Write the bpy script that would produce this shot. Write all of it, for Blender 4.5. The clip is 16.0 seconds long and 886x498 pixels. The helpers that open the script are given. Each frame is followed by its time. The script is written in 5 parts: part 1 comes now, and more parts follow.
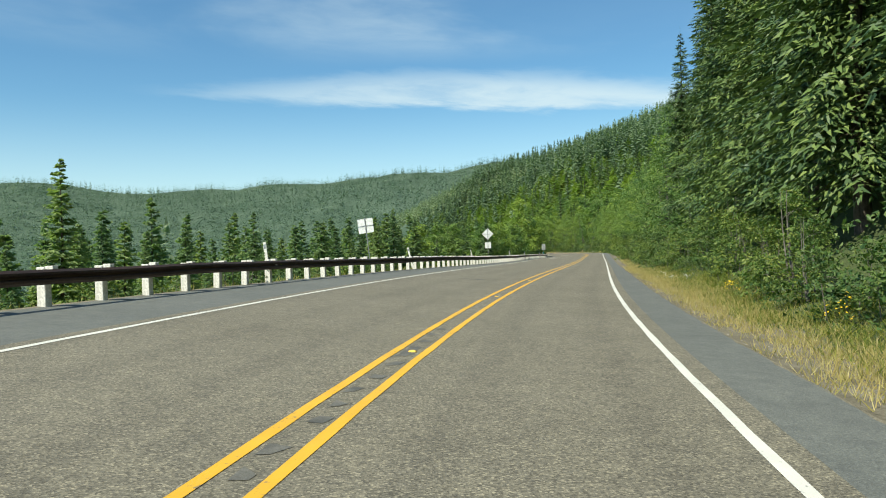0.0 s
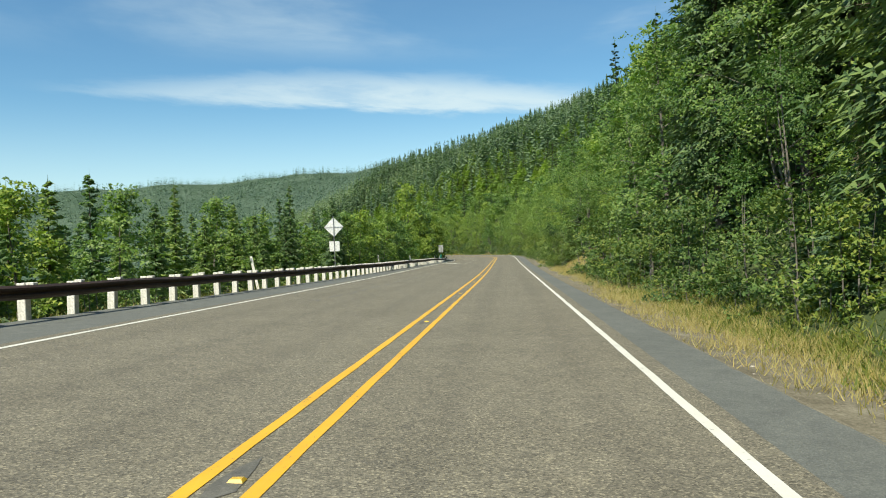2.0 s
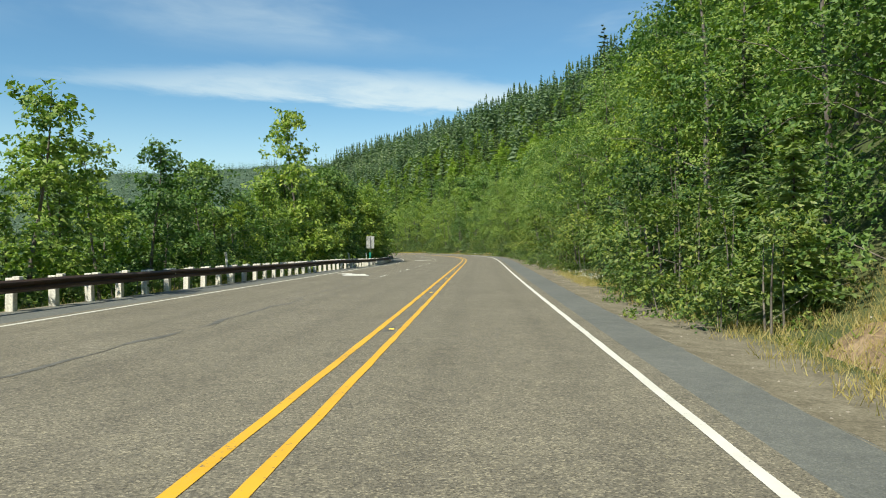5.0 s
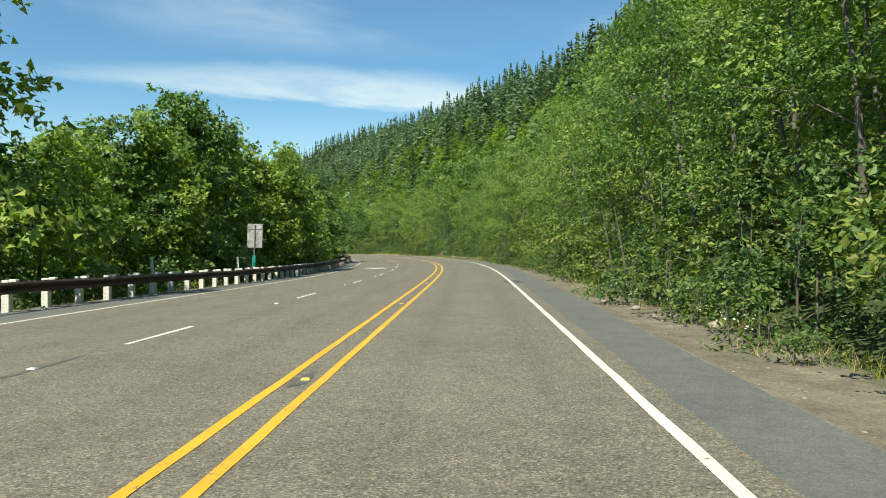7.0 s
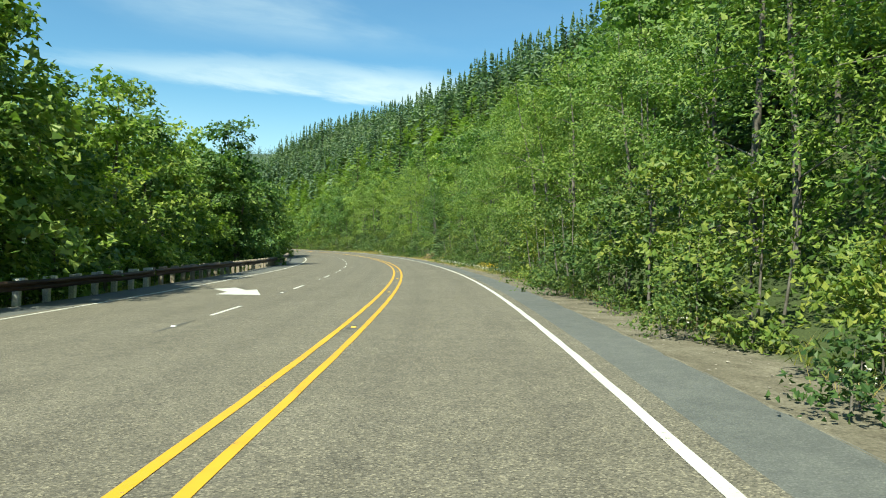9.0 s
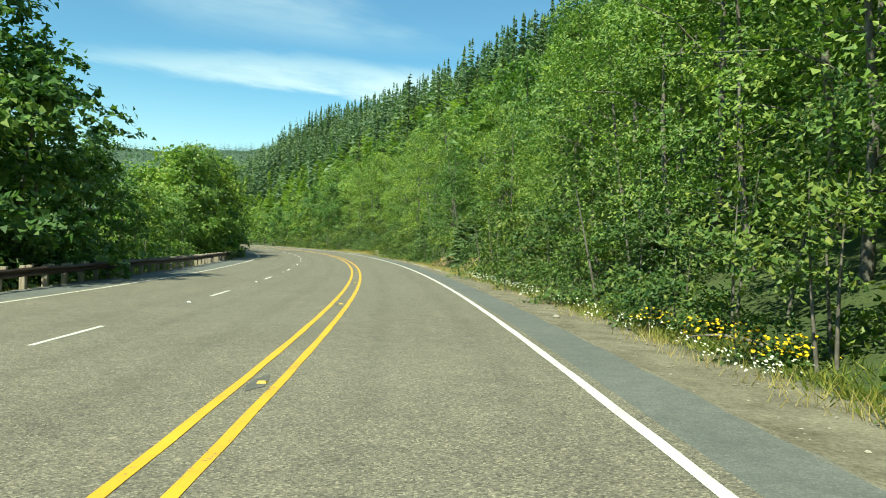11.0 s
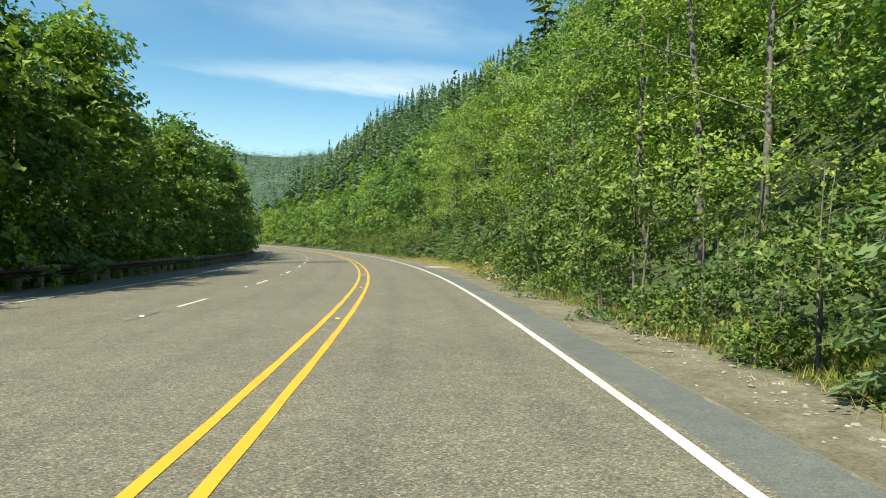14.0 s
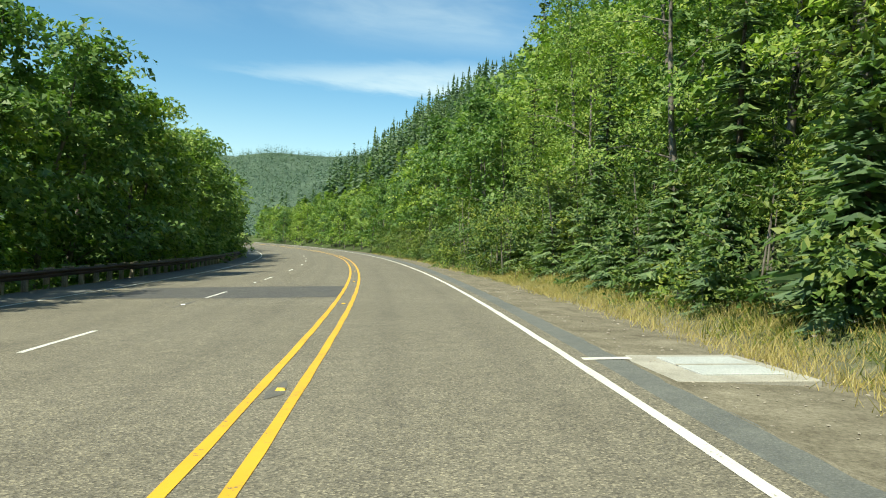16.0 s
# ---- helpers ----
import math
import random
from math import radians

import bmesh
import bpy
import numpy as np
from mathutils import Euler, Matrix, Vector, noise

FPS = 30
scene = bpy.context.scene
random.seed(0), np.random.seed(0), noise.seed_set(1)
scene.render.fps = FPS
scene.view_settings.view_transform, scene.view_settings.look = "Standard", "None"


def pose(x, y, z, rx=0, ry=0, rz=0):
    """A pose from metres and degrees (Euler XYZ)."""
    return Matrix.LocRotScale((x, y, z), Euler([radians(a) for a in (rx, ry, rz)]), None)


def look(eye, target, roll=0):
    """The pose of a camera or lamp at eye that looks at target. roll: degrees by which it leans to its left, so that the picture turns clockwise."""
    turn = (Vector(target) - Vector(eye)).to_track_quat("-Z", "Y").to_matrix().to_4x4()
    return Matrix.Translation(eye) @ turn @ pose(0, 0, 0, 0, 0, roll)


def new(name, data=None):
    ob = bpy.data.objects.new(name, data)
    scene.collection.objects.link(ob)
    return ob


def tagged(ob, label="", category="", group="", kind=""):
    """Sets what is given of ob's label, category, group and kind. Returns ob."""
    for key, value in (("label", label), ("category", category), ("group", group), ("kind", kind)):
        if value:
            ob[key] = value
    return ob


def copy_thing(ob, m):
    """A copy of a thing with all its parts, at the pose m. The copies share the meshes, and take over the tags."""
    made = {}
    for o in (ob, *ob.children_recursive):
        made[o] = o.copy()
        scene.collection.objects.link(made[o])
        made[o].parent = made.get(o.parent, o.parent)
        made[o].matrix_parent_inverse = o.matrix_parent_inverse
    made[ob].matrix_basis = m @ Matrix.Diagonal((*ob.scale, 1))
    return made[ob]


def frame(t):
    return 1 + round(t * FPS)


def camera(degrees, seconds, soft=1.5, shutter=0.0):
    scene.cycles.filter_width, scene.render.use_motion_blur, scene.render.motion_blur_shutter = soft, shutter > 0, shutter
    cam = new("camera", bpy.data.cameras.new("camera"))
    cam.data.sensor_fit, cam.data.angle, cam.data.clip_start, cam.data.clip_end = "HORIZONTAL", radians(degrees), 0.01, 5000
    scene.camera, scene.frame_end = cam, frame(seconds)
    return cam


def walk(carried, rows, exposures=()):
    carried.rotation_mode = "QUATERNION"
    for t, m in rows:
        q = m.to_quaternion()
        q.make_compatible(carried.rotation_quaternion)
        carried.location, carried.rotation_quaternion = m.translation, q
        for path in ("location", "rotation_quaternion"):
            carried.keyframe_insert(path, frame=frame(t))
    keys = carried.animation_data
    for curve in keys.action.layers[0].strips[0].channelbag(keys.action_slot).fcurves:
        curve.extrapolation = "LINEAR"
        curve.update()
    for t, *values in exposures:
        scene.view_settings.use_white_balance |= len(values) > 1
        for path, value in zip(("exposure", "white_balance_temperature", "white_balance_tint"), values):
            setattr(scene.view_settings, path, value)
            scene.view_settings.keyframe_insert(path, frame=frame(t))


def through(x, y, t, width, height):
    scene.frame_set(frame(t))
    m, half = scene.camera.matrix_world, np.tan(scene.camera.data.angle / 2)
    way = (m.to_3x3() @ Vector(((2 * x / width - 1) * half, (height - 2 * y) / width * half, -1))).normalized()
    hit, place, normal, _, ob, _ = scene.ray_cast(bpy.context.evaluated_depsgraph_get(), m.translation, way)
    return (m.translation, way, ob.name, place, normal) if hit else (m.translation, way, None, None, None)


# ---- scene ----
# ---- camera ----
cam = camera(60.6, 16.0, soft=1.05)
PATH = [  # t, x, y, z, pitch, roll, yaw
    (0.0, -0.01, 0.00, 1.605, 0.47, 1.66, -0.04),
    (0.5, 1.45, 10.38, 1.678, 0.41, 1.67, -2.60),
    (1.0, 3.20, 20.71, 1.720, 0.31, 1.84, -4.74),
    (1.5, 5.16, 31.02, 1.780, 0.43, 2.01, -6.19),
    (2.0, 7.23, 41.31, 1.818, 0.40, 2.12, -7.10),
    (2.5, 9.36, 51.57, 1.820, 0.20, 2.06, -7.60),
    (3.0, 11.49, 61.85, 1.807, 0.02, 1.80, -7.86),
    (3.5, 13.60, 72.14, 1.779, 0.04, 1.45, -8.08),
    (4.0, 15.74, 82.42, 1.755, 0.08, 1.15, -8.32),
    (4.5, 17.92, 92.70, 1.742, 0.16, 0.97, -8.58),
    (5.0, 20.11, 102.98, 1.747, 0.20, 0.80, -8.94),
    (5.5, 22.31, 113.25, 1.768, 0.21, 0.62, -9.28),
    (6.0, 24.48, 123.55, 1.807, 0.24, 0.40, -9.55),
    (6.5, 26.67, 133.83, 1.862, 0.27, 0.16, -9.65),
    (7.0, 28.86, 144.12, 1.942, 0.28, 0.04, -9.68),
    (7.5, 31.07, 154.41, 2.037, 0.29, -0.39, -9.72),
    (8.0, 33.22, 164.72, 2.111, 0.29, -0.93, -9.87),
    (8.5, 35.33, 175.05, 2.190, 0.16, -1.35, -9.82),
    (9.0, 37.37, 185.43, 2.258, 0.18, -1.72, -9.81),
    (9.5, 39.29, 195.87, 2.316, 0.21, -2.07, -9.82),
    (10.0, 41.00, 206.39, 2.358, 0.23, -2.37, -9.71),
    (10.5, 42.50, 216.97, 2.379, 0.22, -2.60, -9.37),
    (11.0, 43.79, 227.62, 2.388, 0.15, -2.73, -8.69),
    (11.5, 44.90, 238.33, 2.395, 0.21, -2.62, -7.55),
    (12.0, 45.80, 249.08, 2.412, 0.10, -2.57, -6.49),
    (12.5, 46.50, 259.88, 2.446, 0.20, -2.79, -5.36),
    (13.0, 46.96, 270.74, 2.490, 0.15, -2.92, -3.91),
    (13.5, 47.22, 281.64, 2.534, 0.19, -2.94, -2.60),
    (14.0, 47.24, 292.58, 2.580, 0.13, -2.96, -1.27),
    (14.5, 46.99, 303.55, 2.638, 0.21, -3.00, -0.28),
    (15.0, 46.54, 314.55, 2.693, 0.16, -3.19, 0.82),
    (15.5, 45.89, 325.57, 2.736, 0.09, -2.95, 1.62),
    (16.0, 44.92, 336.61, 2.776, -0.03, -3.05, 2.72),
]
EXPO = [(0.0, 0.75, 7000, 0), (2.0, 0.78, 7200, 1), (4.0, 0.77, 7250, 2), (7.5, 0.88, 7100, 0), (8.0, 0.98, 7050, -4), (8.5, 1.02, 7050, -6), (11.0, 1.10, 7300, -15), (12.0, 1.08, 7300, -11), (13.0, 1.04, 7300, -3), (14.5, 1.02, 7300, -2), (16.0, 1.02, 7300, -4)]
walk(cam, [(t, pose(x, y, z, 90 + pitch, roll, yaw)) for t, x, y, z, pitch, roll, yaw in PATH], EXPO)

# ---- sky, sun ----
SUN_AZ, SUN_EL = -140.0, 52.0        # clockwise from +y, above the horizon
SUN_POWER, SKY_POWER = 3.9, 0.080
world = bpy.data.worlds.new("world")
scene.world = world
world.use_nodes = True
wn = world.node_tree.nodes
wl = world.node_tree.links
wn.clear()

sky = wn.new("ShaderNodeTexSky")
sky.sky_type = "NISHITA"
sky.sun_disc = False
sky.sun_elevation, sky.sun_rotation = radians(SUN_EL), radians(SUN_AZ)
sky.altitude, sky.air_density, sky.dust_density, sky.ozone_density = 400, 1.0, 0.1, 1.2
wcoord = wn.new("ShaderNodeTexCoord")


def wmath(op, *values):
    n = wn.new("ShaderNodeMath")
    n.operation = op
    for k, v in enumerate(values):
        if hasattr(v, "links"):
            wl.new(v, n.inputs[k])
        else:
            n.inputs[k].default_value = v
    return n.outputs[0]


def wstep(value, lo, hi, to_lo=0.0, to_hi=1.0):
    """A smooth step from one value to another between two bounds."""
    n = wn.new("ShaderNodeMapRange")
    n.interpolation_type = "SMOOTHSTEP"
    for key, v in (("Value", value), ("From Min", lo), ("From Max", hi), ("To Min", to_lo), ("To Max", to_hi)):
        if hasattr(v, "links"):
            wl.new(v, n.inputs[key])
        else:
            n.inputs[key].default_value = v
    return n.outputs["Result"]


def wstreaks(scale, stretch, detail, rough, shift):
    """Streaky noise over the sky's bearing and height."""
    m = wn.new("ShaderNodeMapping")
    m.inputs["Scale"].default_value = stretch
    m.inputs["Location"].default_value = shift
    wl.new(wplan, m.inputs["Vector"])
    n = wn.new("ShaderNodeTexNoise")
    for key, v in (("Scale", scale), ("Detail", detail), ("Roughness", rough), ("Distortion", 0.35)):
        n.inputs[key].default_value = v
    wl.new(m.outputs["Vector"], n.inputs["Vector"])
    return n.outputs["Fac"]


# bearing and height of each direction, in degrees
wsep = wn.new("ShaderNodeSeparateXYZ")
wl.new(wcoord.outputs["Generated"], wsep.inputs["Vector"])
waz = wmath("MULTIPLY", wmath("ARCTAN2", wsep.outputs["X"], wsep.outputs["Y"]), 57.2958)
wel = wmath("MULTIPLY", wmath("ARCSINE", wsep.outputs["Z"]), 57.2958)
wcomb = wn.new("ShaderNodeCombineXYZ")
wl.new(waz, wcomb.inputs["X"])
wl.new(wmath("MULTIPLY_ADD", waz, 0.05, wel), wcomb.inputs["Y"])
wplan = wcomb.outputs["Vector"]
wfine = wstreaks(0.55, (0.22, 1.1, 1), 7, 0.62, (3, 0, 0))
wsoft = wstreaks(0.16, (0.35, 1.0, 1), 5, 0.55, (11, 4, 0))
# one long band of thin cloud, sharp below and frayed above, thinning out to the left
wlow = wmath("MULTIPLY_ADD", waz, -0.050, 10.95)
wtop = wmath("MULTIPLY_ADD", wmath("POWER", wmath("ADD", waz, 2.0), 2.0), -0.0045, 13.5)
wrag = wmath("MULTIPLY_ADD", wfine, 2.2, wmath("ADD", wel, -1.1))
wband = wmath("MULTIPLY", wstep(wrag, wmath("ADD", wlow, -0.35), wmath("ADD", wlow, 0.55)), wstep(wrag, wmath("ADD", wtop, -1.1), wmath("ADD", wtop, 0.7), 1.0, 0.0))
wband = wmath("MULTIPLY", wband, wstep(waz, -24.0, 4.0, 0.30, 0.80))
wband = wmath("MULTIPLY", wband, wstep(wfine, 0.25, 0.62, 0.45, 1.0))
# thin veils higher up, whiter towards the hill
wveil = wmath("MULTIPLY", wstep(wel, 13.8, 16.5), wstep(wsoft, 0.38, 0.66, 0.03, 0.36))
wveil = wmath("MULTIPLY", wveil, wstep(waz, -30.0, 12.0, 0.45, 1.15))
wveil = wmath("MULTIPLY", wveil, wstep(wfine, 0.3, 0.65, 0.6, 1.0))
# pale air low over the land
whaze = wstep(wel, 0.0, 12.0, 0.58, 0.0)
wfac = wmath("MINIMUM", wmath("MAXIMUM", wmath("MAXIMUM", wband, wveil), whaze), 0.95)
wmix = wn.new("ShaderNodeMix")
wmix.data_type = "RGBA"
wl.new(wfac, wmix.inputs["Factor"])
whue = wn.new("ShaderNodeHueSaturation")
whue.inputs["Saturation"].default_value = 1.22
wl.new(sky.outputs["Color"], whue.inputs["Color"])
wtint = wn.new("ShaderNodeMix")
wtint.data_type, wtint.blend_type = "RGBA", "MULTIPLY"
wtint.inputs["Factor"].default_value = 1.0
wtint.inputs["B"].default_value = (0.88, 1.04, 1.10, 1)
wl.new(whue.outputs["Color"], wtint.inputs["A"])
wl.new(wtint.outputs["Result"], wmix.inputs["A"])
wmix.inputs["B"].default_value = (5.5, 6.6, 7.7, 1)
wbg = wn.new("ShaderNodeBackground")
wbg.inputs["Strength"].default_value = SKY_POWER
wl.new(wmix.outputs["Result"], wbg.inputs["Color"])
wout = wn.new("ShaderNodeOutputWorld")
wl.new(wbg.outputs["Background"], wout.inputs["Surface"])

sun_data = bpy.data.lights.new("sun", "SUN")
sun_data.energy, sun_data.angle, sun_data.color = SUN_POWER, radians(0.55), (1.0, 0.955, 0.88)
sun = new("sun", sun_data)
sun_to = Vector((math.sin(radians(SUN_AZ)) * math.cos(radians(SUN_EL)), math.cos(radians(SUN_AZ)) * math.cos(radians(SUN_EL)), math.sin(radians(SUN_EL))))
sun.matrix_world = look(sun_to * 60 + Vector((0, 100, 0)), (0, 100, 0))


# ---- the road's line: stations along it, and offsets to its right ----
KNOTS = [-80, -40, 0, 40, 80, 120, 160, 200, 240, 280, 320, 360, 400, 440, 480, 520, 560, 600, 640, 680, 720, 760, 800, 840, 880, 920, 960, 1000]
HEAD_STEP, HEAD_START = 12, -72
HEADING = [-0.19, -1.33, -2.47, -3.60, -4.73, -5.88, -7.08, -8.97, -10.65, -11.51, -11.73, -11.65, -11.77, -11.96, -11.94, -11.92, -11.88, -11.92, -12.06, -11.98, -11.67, -11.38, -10.66, -9.36, -8.06, -6.80, -5.67, -4.46, -3.09, -1.75, -0.33, 0.95, 1.98, 3.27, 5.04, 6.51, 7.27, 8.12, 9.17, 10.26, 11.36]
BANK = [3.80, 3.84, 3.86, 3.16, 2.16, 1.25, -0.32, -2.38, -2.36, -2.54, -2.99, -3.70, -4.19, -4.26, -4.34, -4.34, -4.34, -4.34, -4.34, -4.34, -4.34, -4.34, -4.34, -4.34, -4.34, -4.34, -4.34, -4.34]
GRADE = [1.02, 1.02, 1.02, 0.06, -0.17, 0.43, 0.81, 0.47, 0.10, 0.41, 0.35, 0.21, 0.07, 0.10, 0.13, 0.13, 0.13, 0.13, 0.13, 0.13, 0.13, 0.13, 0.13, 0.13, 0.13, 0.13, 0.13, 0.13]
D_YELLOW = [-1.78, -1.79, -1.80, -1.69, -1.51, -1.58, -1.74, -1.58, -1.33, -1.21, -1.10, -0.97, -1.20, -1.20, -1.19, -1.19, -1.19, -1.19, -1.19, -1.19, -1.19, -1.19, -1.19, -1.19, -1.19, -1.19, -1.19, -1.19]
D_LEFT = [-6.96, -6.91, -6.84, -7.60, -8.42, -9.33, -9.98, -10.42, -10.60, -10.59, -10.45, -10.56, -10.64, -10.64, -10.70, -10.70, -10.70, -10.70, -10.70, -10.70, -10.70, -10.70, -10.70, -10.70, -10.70, -10.70, -10.70, -10.70]
D_DASH = [-7.00, -7.00, -7.00, -6.65, -6.31, -5.96, -5.64, -5.56, -5.68, -5.70, -5.60, -5.56, -5.33, -5.33, -5.33, -5.33, -5.33, -5.33, -5.33, -5.33, -5.33, -5.33, -5.33, -5.33, -5.33, -5.33, -5.33, -5.33]
D_RAIL = [-10.00, -10.00, -10.00, -10.20, -10.40, -11.01, -11.76, -12.21, -12.56, -12.91, -13.00, -13.00, -13.00, -13.00, -13.00, -13.00, -13.00, -13.00, -13.00, -13.00, -13.00, -13.00, -13.00, -13.00, -13.00, -13.00, -13.00, -13.00]
STEP = 1.0
ST = np.arange(KNOTS[0], KNOTS[-1] + 0.5, STEP)


def smooth_at(values, q):
    """Smooth curve through the values at the knots."""
    v = np.asarray(values, float)
    u = np.clip((np.asarray(q, float) - KNOTS[0]) / (KNOTS[1] - KNOTS[0]), 0, len(v) - 1.001)
    i = u.astype(int)
    f = u - i
    w = np.concatenate([[2 * v[0] - v[1]], v, [2 * v[-1] - v[-2]]])
    a, b, c, d = w[i], w[i + 1], w[i + 2], w[i + 3]
    return b + 0.5 * f * (c - a + f * (2 * a - 5 * b + 4 * c - d + f * (3 * (b - c) + d - a)))


# past the last known bend the road bends on to the left, then swings back
BEND = HEADING + [HEADING[-1] + 1.35 * k for k in range(1, 18)]
BEND += [max(15.0, BEND[-1] - 2.0 * k) for k in range(1, 34)]
HEAD_AT = [HEAD_START + HEAD_STEP * k for k in range(len(BEND))]
PSI = np.radians(np.interp(ST, HEAD_AT, BEND))
GR = smooth_at(GRADE, ST) * 0.01
RX = np.concatenate([[0], np.cumsum(-(np.sin(PSI[1:]) + np.sin(PSI[:-1])) / 2 * STEP)])
RY = np.concatenate([[0], np.cumsum((np.cos(PSI[1:]) + np.cos(PSI[:-1])) / 2 * STEP)])
RZ = np.concatenate([[0], np.cumsum((GR[1:] + GR[:-1]) / 2 * STEP)])
ZERO = int(-KNOTS[0] / STEP)
RX, RY, RZ = RX - RX[ZERO], RY - RY[ZERO], RZ - RZ[ZERO]
SLOPE = np.tan(np.radians(smooth_at(BANK, ST)))
EDGE_R = 3.2                          # right edge of the pavement


def at(s, arr):
    return np.interp(s, ST, arr)


def profile(s, d, x, y):
    """Height over the road's centre line, by station and offset."""
    rail = smooth_at(D_RAIL, s)
    dc = np.clip(d, rail - 1.2, EDGE_R + 1.0)
    z = -at(s, SLOPE) * dc
    r = np.maximum(d - EDGE_R, 0)
    # past the last bend the slope stands back from the road
    r = np.where(r > 7, 7 + np.maximum(r - 7 - np.interp(s, [450, 600], [0, 26]), 0), r)
    up = np.interp(r, [0, 0.04, 1.2, 2.6, 4.2, 7, 30, 70, 150, 330, 700, 3000], [0, -0.05, -0.10, -0.12, 0.45, 1.9, 21.5, 53.5, 78, 143, 200, 160])
    up = up * np.interp(s, [0, 350, 600, 900], [1.14, 1.0, 1.08, 0.77])
    l = np.maximum(rail - 0.7 - d, 0)
    down = np.interp(l, [0, 0.05, 1.0, 6, 30, 80, 300, 900, 3000], [0, -0.06, -0.25, -2.4, -10, -22, -48, -60, -60])
    return z + up + down


def bumps(x, y):
    return 1.0 * np.sin(x * 0.021 + 1.3) * np.sin(y * 0.017 + 0.4) + 0.45 * np.sin(x * 0.06 + y * 0.045) + 0.25 * np.sin(x * 0.15 - y * 0.11 + 2.0)


CREST = [(-4980, 467, 326), (-2960, 1557, 318), (-1400, 2367, 267), (-687, 2398, 222), (-246, 2468, 265), (187, 2336, 279), (1090, 2336, 295)]


def crest_height(x, y):
    best = np.full(np.shape(x), -1e9)
    for (x0, y0, z0), (x1, y1, z1) in zip(CREST[:-1], CREST[1:]):
        ex, ey = x1 - x0, y1 - y0
        u = np.clip(((x - x0) * ex + (y - y0) * ey) / (ex * ex + ey * ey), 0, 1)
        dist = np.hypot(x - x0 - u * ex, y - y0 - u * ey)
        h = z0 + (z1 - z0) * u - 0.27 * dist + 7 * np.sin(u * 9 + x0 / 1.557) + 5 * np.sin(x * 0.0077 + y * 0.0051)
        best = np.maximum(best, h)
    return best


def locate(x, y):
    """Station and offset of places in the plan."""
    x, y = np.atleast_1d(np.asarray(x, float)), np.atleast_1d(np.asarray(y, float))
    s, d = np.empty(x.shape), np.empty(x.shape)
    cx, cy, cp, cs = RX[::4], RY[::4], PSI[::4], ST[::4]
    for k in range(0, len(x), 4000):
        q = slice(k, k + 4000)
        j = np.argmin((x[q, None] - cx) ** 2 + (y[q, None] - cy) ** 2, axis=1)
        ax, ay = x[q] - cx[j], y[q] - cy[j]
        s[q] = cs[j] - np.sin(cp[j]) * ax + np.cos(cp[j]) * ay
        d[q] = np.cos(cp[j]) * ax + np.sin(cp[j]) * ay
    return s, d


def place(s, d, up=0.0):
    """The place at station s and offset d, so far above the ground."""
    s, d = np.asarray(s, float), np.asarray(d, float)
    psi = at(s, PSI)
    x = at(s, RX) + np.cos(psi) * d
    y = at(s, RY) + np.sin(psi) * d
    far = np.clip((np.abs(d + 4) - 14) / 20, 0, 1)
    z = at(s, RZ) + profile(s, d, x, y) + bumps(x, y) * far + up
    return x, y, z


def ground_z(x, y):
    s, d = locate(x, y)
    far = np.clip((np.abs(d + 4) - 14) / 20, 0, 1)
    z = at(s, RZ) + profile(s, d, x, y) + bumps(x, y) * far
    return np.maximum(z, crest_height(np.asarray(x, float), np.asarray(y, float)))


def spot(s, d, up=0.0):
    x, y, z = place(s, d, up)
    return Vector((float(x), float(y), float(z)))


def heading(s):
    return math.degrees(float(at(s, PSI)))


# ---- materials ----
def nodes_of(name, rough=0.8, metal=0.0, spec=0.5):
    m = bpy.data.materials.new(name)
    m.use_nodes = True
    nt = m.node_tree
    b = nt.nodes["Principled BSDF"]
    b.inputs["Roughness"].default_value, b.inputs["Metallic"].default_value = rough, metal
    b.inputs["Specular IOR Level"].default_value = spec
    return m, nt, b


def node(nt, kind, **sets):
    n = nt.nodes.new(kind)
    for k, v in sets.items():
        n.inputs[k.replace("_", " ")].default_value = v
    return n


def noise_tex(nt, scale, detail=4, rough=0.55, stretch=None, coord="Object"):
    c = node(nt, "ShaderNodeTexCoord")
    n = node(nt, "ShaderNodeTexNoise", Scale=scale, Detail=detail, Roughness=rough)
    if stretch:
        mp = node(nt, "ShaderNodeMapping", Scale=stretch)
        nt.links.new(c.outputs[coord], mp.inputs["Vector"])
        nt.links.new(mp.outputs["Vector"], n.inputs["Vector"])
    else:
        nt.links.new(c.outputs[coord], n.inputs["Vector"])
    return n


def ramp(nt, fac, stops):
    r = node(nt, "ShaderNodeValToRGB")
    e = r.color_ramp.elements
    while len(e) > 1:
        e.remove(e[-1])
    e[0].position, e[0].color = stops[0][0], (*stops[0][1], 1)
    for p, c in stops[1:]:
        x = e.new(p)
        x.color = (*c, 1)
    nt.links.new(fac, r.inputs["Fac"])
    return r


def mix(nt, fac, a, b, mode="MIX"):
    n = node(nt, "ShaderNodeMix")
    n.data_type, n.blend_type = "RGBA", mode
    for key, v in (("Factor", fac), ("A", a), ("B", b)):
        if hasattr(v, "links"):
            nt.links.new(v, n.inputs[key])
        else:
            n.inputs[key].default_value = (*v, 1) if isinstance(v, tuple) else v
    return n.outputs["Result"]


def bump(nt, b, height, strength=0.3, dist=0.01):
    n = node(nt, "ShaderNodeBump", Strength=strength, Distance=dist)
    nt.links.new(height, n.inputs["Height"])
    nt.links.new(n.outputs["Normal"], b.inputs["Normal"])


